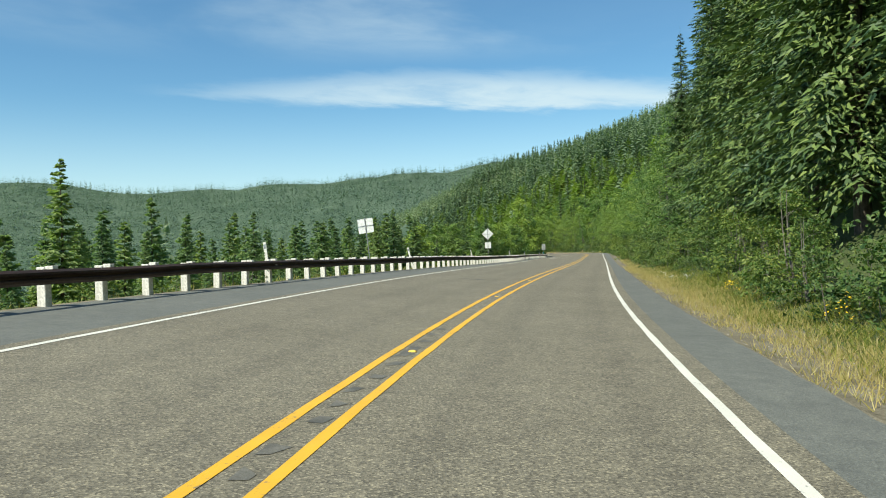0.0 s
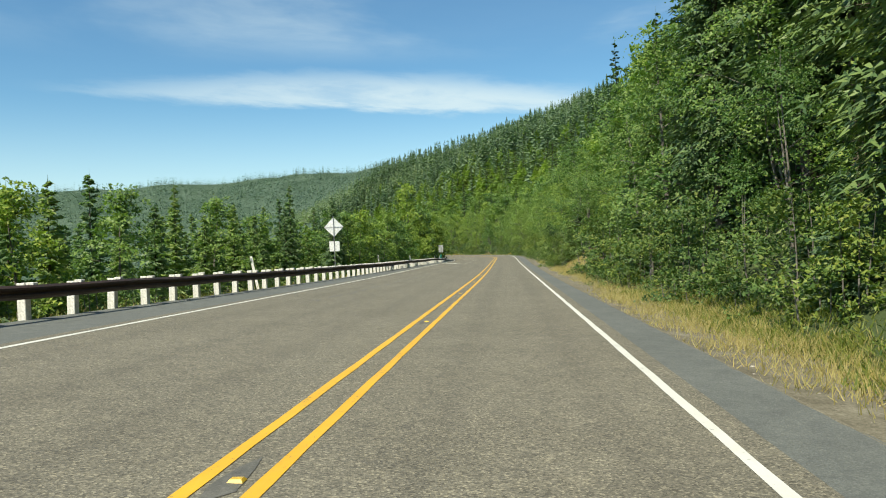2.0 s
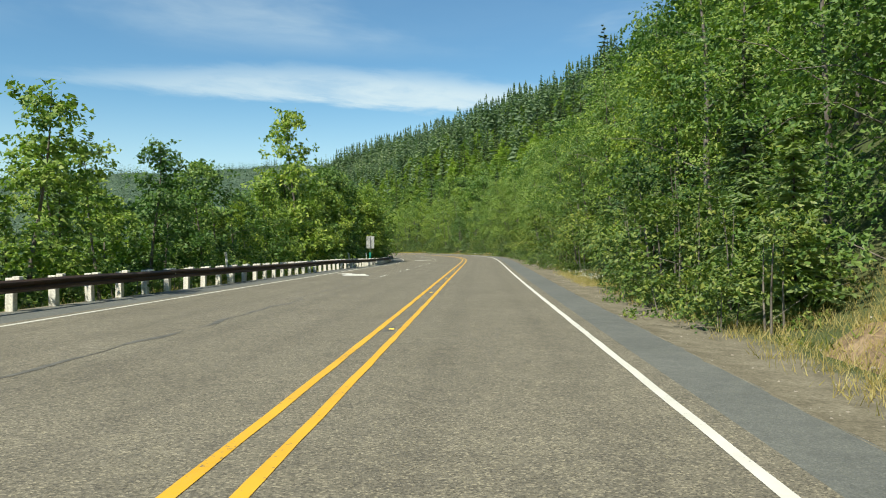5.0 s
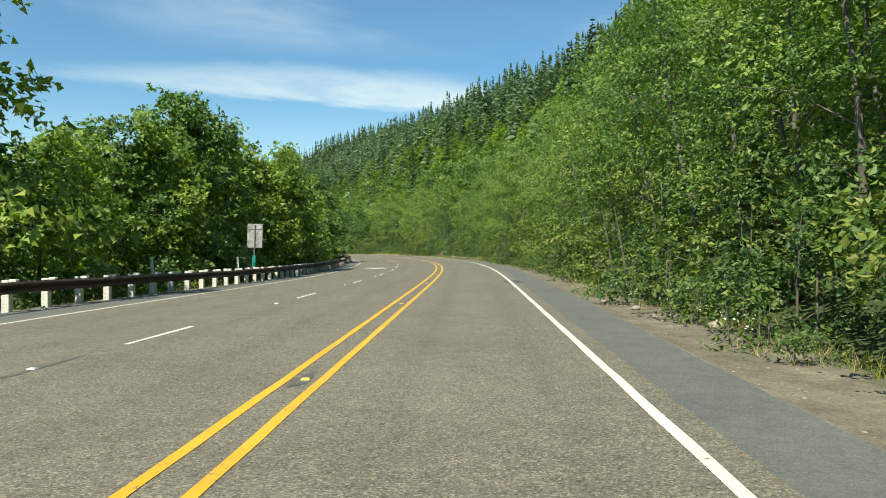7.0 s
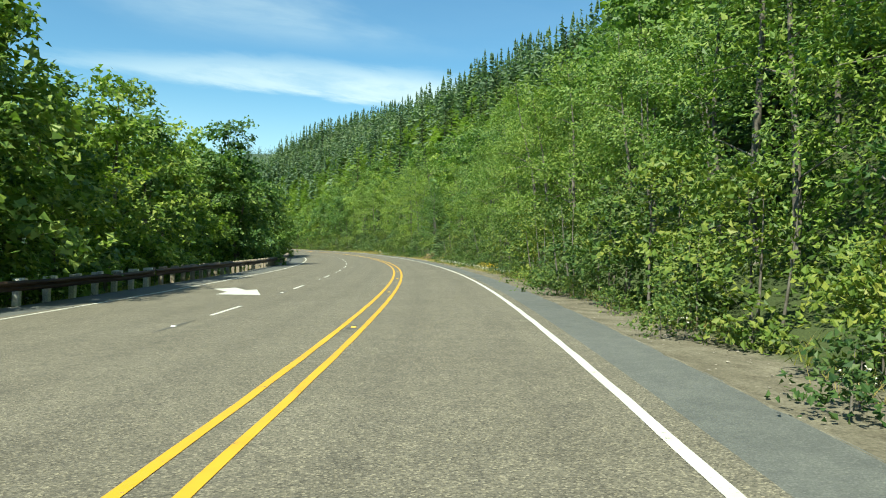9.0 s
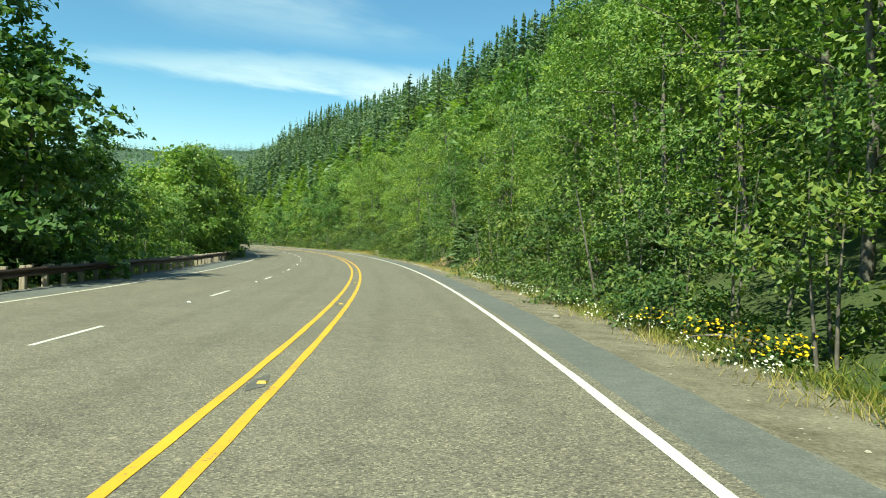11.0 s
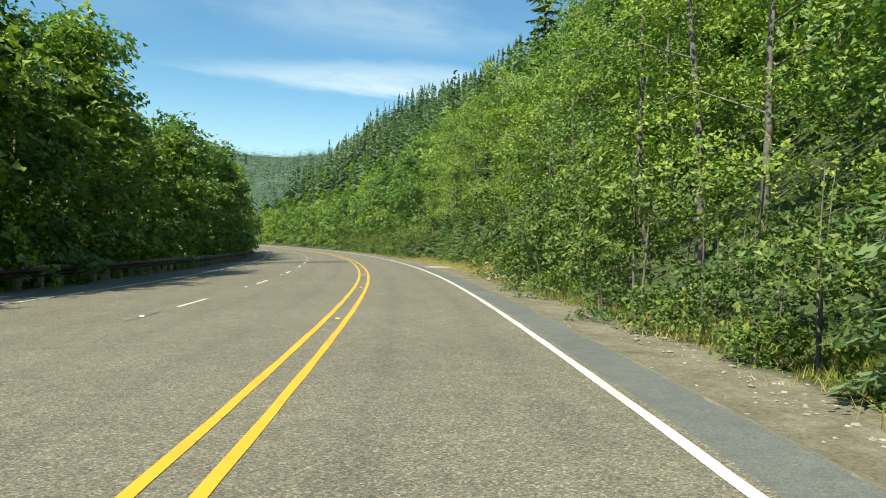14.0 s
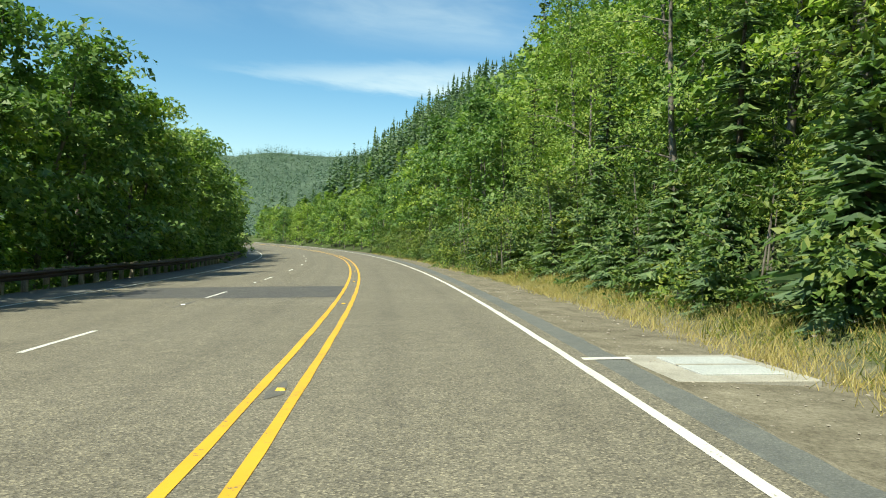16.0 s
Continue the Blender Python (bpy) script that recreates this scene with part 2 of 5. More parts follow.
def grainy(name, dark, light, scale, rough=0.85, fine=None, strength=0.3, dist=0.01, stretch=None, spec=0.4, metal=0.0):
    """A surface of two tones, blotched at one scale and grained at a finer one."""
    m, nt, b = nodes_of(name, rough, metal, spec)
    big = noise_tex(nt, scale, 5, 0.6, stretch)
    small = noise_tex(nt, fine or scale * 9, 3, 0.6)
    c1 = ramp(nt, big.outputs["Fac"], [(0.3, dark), (0.7, light)])
    c2 = ramp(nt, small.outputs["Fac"], [(0.3, (0.72, 0.72, 0.72)), (0.7, (1.2, 1.2, 1.2))])
    nt.links.new(mix(nt, 1.0, c1.outputs["Color"], c2.outputs["Color"], "MULTIPLY"), b.inputs["Base Color"])
    bump(nt, b, small.outputs["Fac"], strength, dist)
    return m


def leafy(name, tones, rough=0.5, through=0.35, spec=0.35, tree_shift=0.35, stand=0.0):
    """Leaves: each its own tone, trees unlike one another, some light shining through."""
    m, nt, b = nodes_of(name, rough, 0.0, spec)
    geo = node(nt, "ShaderNodeNewGeometry")
    r = ramp(nt, geo.outputs["Random Per Island"], [(i / (len(tones) - 1), t) for i, t in enumerate(tones)])
    info = node(nt, "ShaderNodeObjectInfo")
    own = ramp(nt, info.outputs["Random"], [(0.0, (1 - tree_shift, 1 - tree_shift * 0.75, 1 - tree_shift * 0.6)), (0.5, (1, 1, 1)), (1.0, (1 + tree_shift * 0.9, 1 + tree_shift * 0.55, 1 - tree_shift * 0.2))])
    col = mix(nt, 1.0, r.outputs["Color"], own.outputs["Color"], "MULTIPLY")
    if stand:
        # stands of trees differ, at the size of a few crowns and of whole slopes
        for scale, lo, hi in ((0.16, 1 - stand, 1 + stand), (0.022, 1 - stand * 0.8, 1 + stand * 0.6)):
            n = noise_tex(nt, scale, 3, 0.6)
            w = ramp(nt, n.outputs["Fac"], [(0.34, (lo * 0.96, lo, lo * 1.04)), (0.66, (hi * 1.06, hi, hi * 0.94))])
            col = mix(nt, 1.0, col, w.outputs["Color"], "MULTIPLY")
    nt.links.new(col, b.inputs["Base Color"])
    tr = node(nt, "ShaderNodeBsdfTranslucent")
    nt.links.new(mix(nt, 1.0, col, (1.1, 1.35, 0.6), "MULTIPLY"), tr.inputs["Color"])
    ms = node(nt, "ShaderNodeMixShader", Fac=through)
    nt.links.new(b.outputs["BSDF"], ms.inputs[1])
    nt.links.new(tr.outputs["BSDF"], ms.inputs[2])
    nt.links.new(ms.outputs["Shader"], nt.nodes["Material Output"].inputs["Surface"])
    return m


def chip_seal(name, low, high, grit, tint_scale=0.35):
    """Worn chip seal: stones of many greys in dark binder, long wear along the lanes, blotches."""
    m, nt, b = nodes_of(name, 0.88, 0.0, 0.35)
    c = node(nt, "ShaderNodeTexCoord")
    vor = node(nt, "ShaderNodeTexVoronoi", Scale=55.0)
    nt.links.new(c.outputs["Object"], vor.inputs["Vector"])
    sep = node(nt, "ShaderNodeSeparateColor")
    nt.links.new(vor.outputs["Color"], sep.inputs["Color"])
    stones = ramp(nt, sep.outputs["Red"], [(0.0, (0.45, 0.45, 0.45)), (0.35, (0.85, 0.85, 0.85)), (0.8, (1.15, 1.14, 1.1)), (1.0, (1.9, 1.86, 1.75))])
    gaps = ramp(nt, vor.outputs["Distance"], [(0.35, (1, 1, 1)), (0.75, (0.5, 0.5, 0.5))])
    blot = noise_tex(nt, tint_scale, 6, 0.62)
    base = ramp(nt, blot.outputs["Fac"], [(0.28, low), (0.72, high)])
    mid = noise_tex(nt, 3.2, 5, 0.7)
    midr = ramp(nt, mid.outputs["Fac"], [(0.3, (0.84, 0.84, 0.85)), (0.7, (1.14, 1.13, 1.1))])
    col = mix(nt, 1.0, base.outputs["Color"], midr.outputs["Color"], "MULTIPLY")
    col = mix(nt, grit, col, mix(nt, 1.0, col, stones.outputs["Color"], "MULTIPLY"))
    col = mix(nt, 0.4, col, mix(nt, 1.0, col, gaps.outputs["Color"], "MULTIPLY"))
    # wear along the wheel tracks, from the offset across the road
    at_ = node(nt, "ShaderNodeAttribute")
    at_.attribute_name = "lane"
    sp = node(nt, "ShaderNodeSeparateXYZ")
    nt.links.new(at_.outputs["Vector"], sp.inputs["Vector"])
    tracks = ramp(nt, sp.outputs["X"], [(0.0, (1, 1, 1)), (0.45, (1, 1, 1)), (0.7, (0.95, 0.95, 0.955)), (1.0, (0.89, 0.89, 0.895))])
    col = mix(nt, 1.0, col, tracks.outputs["Color"], "MULTIPLY")
    nt.links.new(col, b.inputs["Base Color"])
    bump(nt, b, vor.outputs["Distance"], 0.55, 0.006)
    return m


def worn_paint(name, colour, under, wear=0.42):
    """Road paint, cracked and worn through to the stones."""
    m, nt, b = nodes_of(name, 0.6, 0.0, 0.4)
    n = noise_tex(nt, 16, 6, 0.72)
    big = noise_tex(nt, 1.1, 4, 0.6)
    add = node(nt, "ShaderNodeMath")
    add.operation = "MULTIPLY_ADD"
    nt.links.new(big.outputs["Fac"], add.inputs[0])
    add.inputs[1].default_value = 0.35
    nt.links.new(n.outputs["Fac"], add.inputs[2])
    f = ramp(nt, add.outputs[0], [(wear, (0, 0, 0)), (wear + 0.06, (1, 1, 1))])
    tone = ramp(nt, big.outputs["Fac"], [(0.3, tuple(c * 0.82 for c in colour)), (0.7, colour)])
    nt.links.new(mix(nt, f.outputs["Color"], under, tone.outputs["Color"]), b.inputs["Base Color"])
    bump(nt, b, n.outputs["Fac"], 0.3, 0.004)
    return m


ASPHALT = chip_seal("chip_seal", (0.159, 0.146, 0.114), (0.197, 0.182, 0.143), 0.95)
SHOULDER = chip_seal("dark_shoulder_asphalt", (0.116, 0.124, 0.118), (0.150, 0.158, 0.149), 0.3)
YELLOW = worn_paint("yellow_paint", (0.72, 0.40, 0.03), (0.16, 0.14, 0.10), 0.50)
WHITE = worn_paint("white_paint", (0.68, 0.67, 0.61), (0.2, 0.19, 0.17), 0.49)
TAR = grainy("tar_seal", (0.070, 0.068, 0.060), (0.150, 0.144, 0.124), 4, 0.75, 60)
PATCH = chip_seal("patched_asphalt", (0.075, 0.075, 0.075), (0.11, 0.108, 0.102), 0.5, 1.5)
CONCRETE = grainy("concrete", (0.28, 0.265, 0.225), (0.42, 0.40, 0.345), 1.6, 0.85, 40, 0.25, 0.006)
CONCRETE_PALE = grainy("smooth_concrete", (0.36, 0.38, 0.375), (0.48, 0.50, 0.49), 1.2, 0.7, 50, 0.12, 0.004)
RUST = grainy("weathered_steel", (0.030, 0.017, 0.012), (0.075, 0.042, 0.028), 1.4, 0.62, 30, 0.2, 0.004, (0.6, 0.6, 5), 0.4, 0.35)
POST_WHITE = grainy("whitewashed_timber", (0.60, 0.58, 0.52), (0.78, 0.77, 0.71), 2.2, 0.8, 26, 0.35, 0.004, (5, 5, 0.7))
POST_BARE = grainy("weathered_timber", (0.22, 0.17, 0.12), (0.46, 0.41, 0.33), 2.5, 0.85, 26, 0.4, 0.004, (6, 6, 0.7))
SIGN_BACK = grainy("bare_aluminium", (0.66, 0.67, 0.65), (0.82, 0.82, 0.80), 1.3, 0.5, 14, 0.05, 0.002, None, 0.5, 0.1)
STEEL = grainy("galvanised_steel", (0.30, 0.31, 0.32), (0.46, 0.47, 0.47), 3, 0.45, 30, 0.1, 0.002, None, 0.5, 0.7)
GREEN_SIGN = grainy("green_sheeting", (0.01, 0.20, 0.16), (0.02, 0.30, 0.24), 4, 0.4, 30, 0.05, 0.002)
BARK = grainy("conifer_bark", (0.055, 0.042, 0.032), (0.16, 0.125, 0.10), 3.5, 0.9, 18, 0.6, 0.02, (3, 3, 0.6))
ALDER_BARK = grainy("alder_bark", (0.07, 0.06, 0.05), (0.24, 0.22, 0.19), 2.2, 0.85, 14, 0.4, 0.01, (2, 2, 1.2))
NEEDLES = leafy("fir_needles", [(0.040, 0.080, 0.034), (0.086, 0.146, 0.054), (0.152, 0.218, 0.076)], 0.5, 0.10, 0.3, 0.35)
YOUNG_NEEDLES = leafy("young_fir_needles", [(0.115, 0.178, 0.090), (0.195, 0.275, 0.130), (0.285, 0.360, 0.165)], 0.55, 0.42, 0.35, 0.35)
ALDER_LEAF = leafy("alder_leaves", [(0.074, 0.142, 0.040), (0.144, 0.242, 0.058), (0.208, 0.303, 0.078), (0.265, 0.338, 0.100)], 0.5, 0.33, 0.30, 0.48)
BUSH_LEAF = leafy("thicket_leaves", [(0.046, 0.094, 0.028), (0.090, 0.160, 0.040), (0.146, 0.212, 0.054), (0.212, 0.252, 0.070)], 0.5, 0.28, 0.30, 0.45)
# upper-slope and valley firs: distance haze put into the tones, lightened and greyed
HAZED_NEEDLES = leafy("hillside_firs", [(0.176, 0.236, 0.165), (0.212, 0.278, 0.192), (0.250, 0.315, 0.220)], 0.8, 0.42, 0.1, 0.0, 0.24)
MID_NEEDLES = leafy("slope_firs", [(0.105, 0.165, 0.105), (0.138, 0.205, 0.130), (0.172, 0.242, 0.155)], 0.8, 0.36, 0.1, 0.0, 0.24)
# ridge firs turned bluer: the haze over the valley is painted into this colour
HAZED_RIDGE_NEEDLES = leafy("ridge_firs", [(0.085, 0.140, 0.120), (0.115, 0.176, 0.150), (0.145, 0.210, 0.175)], 0.8, 0.3, 0.1, 0.0, 0.3)
FAR_LEAF = leafy("hillside_alders", [(0.130, 0.205, 0.062), (0.190, 0.272, 0.080), (0.252, 0.328, 0.100)], 0.6, 0.45, 0.2, 0.0, 0.2)
DRY_GRASS = leafy("dry_grass", [(0.38, 0.285, 0.115), (0.52, 0.41, 0.18), (0.33, 0.29, 0.095), (0.60, 0.50, 0.26)], 0.7, 0.35, 0.2, 0.0)
GREEN_GRASS = leafy("green_grass", [(0.085, 0.13, 0.022), (0.17, 0.205, 0.038), (0.30, 0.285, 0.065)], 0.55, 0.35, 0.3, 0.0)
PETAL_WHITE = leafy("white_petals", [(0.70, 0.70, 0.62), (0.82, 0.82, 0.76)], 0.6, 0.2, 0.2, 0.0)
PETAL_YELLOW = leafy("yellow_petals", [(0.62, 0.42, 0.02), (0.78, 0.55, 0.04)], 0.6, 0.2, 0.2, 0.0)
STONE = grainy("pale_stone", (0.20, 0.175, 0.14), (0.40, 0.36, 0.30), 2.0, 0.85, 20, 0.4, 0.01)
BARE_SOIL = grainy("bare_soil", (0.16, 0.105, 0.058), (0.35, 0.255, 0.155), 1.6, 0.95, 7, 1.0, 0.10)


def ground_material():
    """Forest floor, with gravel and dry soil beside the pavement."""
    m, nt, b = nodes_of("ground_cover", 1.0, 0.0, 0.0)
    big = noise_tex(nt, 0.11, 6, 0.65)
    mid = noise_tex(nt, 1.3, 6, 0.7)
    fine = noise_tex(nt, 22, 4, 0.7)
    floor_ = ramp(nt, big.outputs["Fac"], [(0.3, (0.050, 0.070, 0.030)), (0.55, (0.078, 0.100, 0.045)), (0.75, (0.105, 0.112, 0.056))])
    gravel = ramp(nt, mid.outputs["Fac"], [(0.3, (0.125, 0.112, 0.084)), (0.55, (0.200, 0.182, 0.138)), (0.75, (0.28, 0.255, 0.195))])
    grit = ramp(nt, fine.outputs["Fac"], [(0.3, (0.62, 0.62, 0.62)), (0.7, (1.3, 1.3, 1.3))])
    at_ = node(nt, "ShaderNodeAttribute")
    at_.attribute_name = "lane"
    sp = node(nt, "ShaderNodeSeparateXYZ")
    nt.links.new(at_.outputs["Vector"], sp.inputs["Vector"])
    add = node(nt, "ShaderNodeMath")
    add.operation = "MULTIPLY_ADD"
    nt.links.new(mid.outputs["Fac"], add.inputs[0])
    add.inputs[1].default_value = 0.5
    nt.links.new(sp.outputs["Y"], add.inputs[2])
    f = ramp(nt, add.outputs[0], [(0.55, (0, 0, 0)), (0.8, (1, 1, 1))])
    col = mix(nt, f.outputs["Color"], floor_.outputs["Color"], gravel.outputs["Color"])
    nt.links.new(mix(nt, 1.0, col, grit.outputs["Color"], "MULTIPLY"), b.inputs["Base Color"])
    bump(nt, b, fine.outputs["Fac"], 0.6, 0.02)
    return m


GROUND = ground_material()
CANOPY = grainy("distant_forest", (0.054, 0.088, 0.060), (0.108, 0.152, 0.108), 0.012, 1.0, 0.16, 1.0, 4.0, None, 0.0)


# ---- mesh helpers ----
def mesh_of(name, verts, faces, material, smooth=False):
    me = bpy.data.meshes.new(name)
    me.from_pydata(verts, [], faces)
    me.materials.append(material)
    if smooth:
        me.polygons.foreach_set("use_smooth", [True] * len(me.polygons))
    me.update()
    return me


def part(name, bm, material, parent, label="", smooth=False):
    """Link a bmesh (or a mesh) as one object under a thing."""
    if isinstance(bm, bpy.types.Mesh):
        me = bm
    else:
        bmesh.ops.recalc_face_normals(bm, faces=bm.faces)
        me = bpy.data.meshes.new(name)
        bm.to_mesh(me)
        bm.free()
        me.materials.append(material)
        if smooth:
            me.polygons.foreach_set("use_smooth", [True] * len(me.polygons))
    ob = new(name, me)
    if parent:
        ob.parent = parent
    if label:
        tagged(ob, label)
    return ob


def thing(name, label, category, group="", m=None, kind=""):
    ob = tagged(new(name), label, category, group, kind)
    ob.empty_display_size = 0.2
    if m is not None:
        ob.matrix_world = m
    return ob


def box(bm, size, centre=(0, 0, 0), turn=None, bevel=0.0):
    m = Matrix.Translation(centre) @ (turn or Matrix()) @ Matrix.Diagonal((*size, 1))
    made = bmesh.ops.create_cube(bm, size=1, matrix=m)["verts"]
    if bevel:
        es = list({e for v in made for e in v.link_edges})
        bmesh.ops.bevel(bm, geom=es, offset=bevel, segments=1, affect="EDGES")
    return made


def tube(verts, faces, points, radii, sides=6):
    """A tapering limb through the points, added to the lists."""
    start = len(verts)
    n = len(points)
    for i, (p, r) in enumerate(zip(points, radii)):
        a = points[max(i - 1, 0)]
        b = points[min(i + 1, n - 1)]
        ax = (b - a).normalized()
        u = ax.cross(Vector((0.31, 0.77, 0.2))).normalized()
        v = ax.cross(u)
        for k in range(sides):
            t = 2 * math.pi * k / sides
            verts.append(p + (u * math.cos(t) + v * math.sin(t)) * r)
    for i in range(n - 1):
        for k in range(sides):
            a, b = start + i * sides + k, start + i * sides + (k + 1) % sides
            faces.append((a, b, b + sides, a + sides))


def set_lane(me, values, gravel):
    a = me.attributes.new("lane", "FLOAT_VECTOR", "POINT")
    data = np.zeros((len(me.vertices), 3), np.float32)
    data[:, 0], data[:, 1] = values, gravel
    a.data.foreach_set("vector", data.ravel())


# ---- ground ----
def build_ground():
    """One sheet: fine beside the road, coarse out to the far hills."""
    s_in = np.concatenate([np.arange(-80, 460, 2.0), np.arange(460, 1001, 10.0)])
    d_in = np.array([-60, -48, -38, -30, -25, -21, -18, -16, -14.5, -13.5, -12.5, -11.5, -10.5, -9, -6, -2, 1, 3.0, 3.2, 3.35, 3.8, 4.4, 5.1, 5.8, 6.6, 7.5, 8.6, 10, 12, 14.5, 18, 23, 30, 40, 52])
    sg, dg = np.meshgrid(s_in, d_in, indexing="ij")
    x, y, z = place(sg.ravel(), dg.ravel())
    rail = smooth_at(D_RAIL, sg.ravel())
    under = (dg.ravel() < EDGE_R - 0.1) & (dg.ravel() > rail - 0.25)
    z = z - np.where(under, 0.12, 0.0)
    rough = np.clip(np.maximum(dg.ravel() - 3.6, rail - 0.8 - dg.ravel()) / 3, 0, 1)
    z = z + rough * 0.10 * np.sin(x * 2.3 + y * 0.7) * np.sin(y * 1.9 - x * 0.4)
    wide = 2.6 + 1.6 * np.exp(-((sg.ravel() - 354) / 18) ** 2)
    gravel = np.clip(1.15 - np.maximum(dg.ravel() - 3.2, rail - 0.3 - dg.ravel()) / wide, 0, 1)
    n, w = len(s_in), len(d_in)
    idx = np.arange(n * w).reshape(n, w)
    quads = np.stack([idx[:-1, :-1], idx[:-1, 1:], idx[1:, 1:], idx[1:, :-1]], -1).reshape(-1, 4)
    # the wide land, a little lower under the strip beside the road
    gx = np.concatenate([np.arange(-5400, -1600, 200.0), np.arange(-1600, 1200, 40.0), np.arange(1200, 4201, 200.0)])
    gy = np.concatenate([np.arange(-3000, -200, 200.0), np.arange(-200, 2720, 40.0), np.arange(2720, 4601, 200.0)])
    wx, wy = np.meshgrid(gx, gy, indexing="ij")
    wx, wy = wx.ravel(), wy.ravel()
    wz = ground_z(wx, wy)
    ws, wd = locate(wx, wy)
    sink = np.interp(wd, [-62, -50, -36, 30, 42, 54], [0.4, 3, 26, 26, 3, 0.4])
    wz = wz - 0.4 - (sink - 0.4) * np.interp(ws, [-125, -85, 1005, 1040], [0, 1, 1, 0])
    m, k = len(gx), len(gy)
    idw = np.arange(m * k).reshape(m, k)
    quadw = np.stack([idw[:-1, :-1], idw[1:, :-1], idw[1:, 1:], idw[:-1, 1:]], -1).reshape(-1, 4)
    verts = np.concatenate([np.stack([x, y, z], 1), np.stack([wx, wy, wz], 1)])
    faces = np.concatenate([quads, quadw + len(x)])
    me = mesh_of("ground", verts.tolist(), faces.tolist(), GROUND, True)
    me.materials.append(CANOPY)
    me.polygons.foreach_set("material_index", [0] * len(quads) + [1] * len(quadw))
    set_lane(me, 0, np.concatenate([gravel, np.zeros(len(wx))]))
    return tagged(new("ground", me), "wooded hillside ground with gravel verge and dry soil", "ground", kind="structure")


ground = build_ground()


# ---- road ----
def ribbon(name, s0, s1, inner, outer, up, material, step=1.0, cuts=1, wheel=False, parent=None, thick=0.0):
    """A strip along the road between two offsets (numbers or functions of the station)."""
    s = np.arange(s0, s1 + step * 0.5, step)
    a = inner(s) if callable(inner) else np.full(s.shape, float(inner))
    b = outer(s) if callable(outer) else np.full(s.shape, float(outer))
    f = np.linspace(0, 1, cuts + 1)
    dg = a[:, None] + (b - a)[:, None] * f
    sg = np.repeat(s[:, None], cuts + 1, 1)
    psi = at(sg, PSI)
    x, y = at(sg, RX) + np.cos(psi) * dg, at(sg, RY) + np.sin(psi) * dg
    z = at(sg, RZ) - at(sg, SLOPE) * dg + up
    v = np.stack([x, y, z], -1).reshape(-1, 3)
    n, w = len(s), cuts + 1
    idx = np.arange(n * w).reshape(n, w)
    q = np.stack([idx[:-1, :-1], idx[:-1, 1:], idx[1:, 1:], idx[1:, :-1]], -1).reshape(-1, 4).tolist()
    v = v.tolist()
    if thick:
        low = len(v)
        for i in range(n):
            for j in (0, cuts):
                p = v[i * w + j]
                v.append([p[0], p[1], p[2] - thick])
        for i in range(n - 1):
            for j, k in ((0, 0), (cuts, 1)):
                t0, t1 = i * w + j, (i + 1) * w + j
                l0, l1 = low + 2 * i + k, low + 2 * (i + 1) + k
                q.append([t0, t1, l1, l0] if k == 0 else [t1, t0, l0, l1])
    me = mesh_of(name, v, q, material)
    lane = np.zeros(len(v))
    if wheel:
        d = dg.reshape(-1)
        yel = smooth_at(D_YELLOW, sg.reshape(-1))
        lw = np.zeros(len(d))
        for c in (0.95, 2.65, -1.75, -3.35, -5.2, -6.9):
            lw = np.maximum(lw, np.exp(-((d - yel - c) / 0.38) ** 2))
        lane[:len(d)] = lw
    set_lane(me, lane, 0)
    ob = new(name, me)
    if parent:
        ob.parent = parent
    return ob


def lane_edge(s):
    """Offset of the white edge line from the inner yellow one."""
    return 3.51 - np.interp(s, [120, 170], [0, 0.05])


def strip_edge(s):
    """Where the chip seal ends beyond the white line."""
    return yellow(s) + lane_edge(s) + np.interp(s, [200, 255, 325, 345], [0.36, 0.17, 0.17, 0.30])


yellow = lambda s: smooth_at(D_YELLOW, s)
left_line = lambda s: smooth_at(D_LEFT, s)
rail_line = lambda s: smooth_at(D_RAIL, s)
S0, S1 = -80, 640
road = tagged(ribbon("road", S0, S1, lambda s: left_line(s) - 0.35, strip_edge, 0.0, ASPHALT, 1.0, 40, True, None, 0.1), "worn warm-grey chip-seal highway with three lanes", "road", kind="structure")
left_shoulder = tagged(ribbon("shoulder_left", S0, S1, lambda s: rail_line(s) - 0.28, lambda s: left_line(s) - 0.35, -0.004, SHOULDER, 1.0, 6, False, None, 0.14), "smooth blue-grey asphalt shoulder beside the guardrail", "shoulder", kind="structure")
right_shoulder = tagged(ribbon("shoulder_right", S0, S1, strip_edge, lambda s: EDGE_R + 0.03 * np.sin(s * 2.1) + 0.02 * np.sin(s * 5.3), -0.004, SHOULDER, 0.5, 4, False, None, 0.14), "smooth blue-grey asphalt shoulder with crumbling edge", "shoulder", kind="structure")


def stripe(name, label, s0, s1, line, half, material, up=0.006, step=1.0, wob=0.012):
    ob = ribbon(name, s0, s1, lambda s: line(s) - half + wob * np.sin(s * 1.7) * 0.5, lambda s: line(s) + half + wob * np.sin(s * 2.3 + 1) * 0.5, up, material, step)
    return tagged(ob, label, "road marking", kind="structure")


stripe("centre_line", "worn double yellow centre line, inner stripe", S0, S1, yellow, 0.058, YELLOW)
stripe("centre_line", "worn double yellow centre line, outer stripe", S0, S1, lambda s: yellow(s) - 0.45, 0.058, YELLOW)
stripe("edge_line", "white painted edge line beside the verge", S0, S1, lambda s: yellow(s) + lane_edge(s), 0.062, WHITE)
stripe("edge_line", "white painted edge line beside the guardrail", S0, S1, left_line, 0.062, WHITE)
dash_line = lambda s: smooth_at(D_DASH, s)
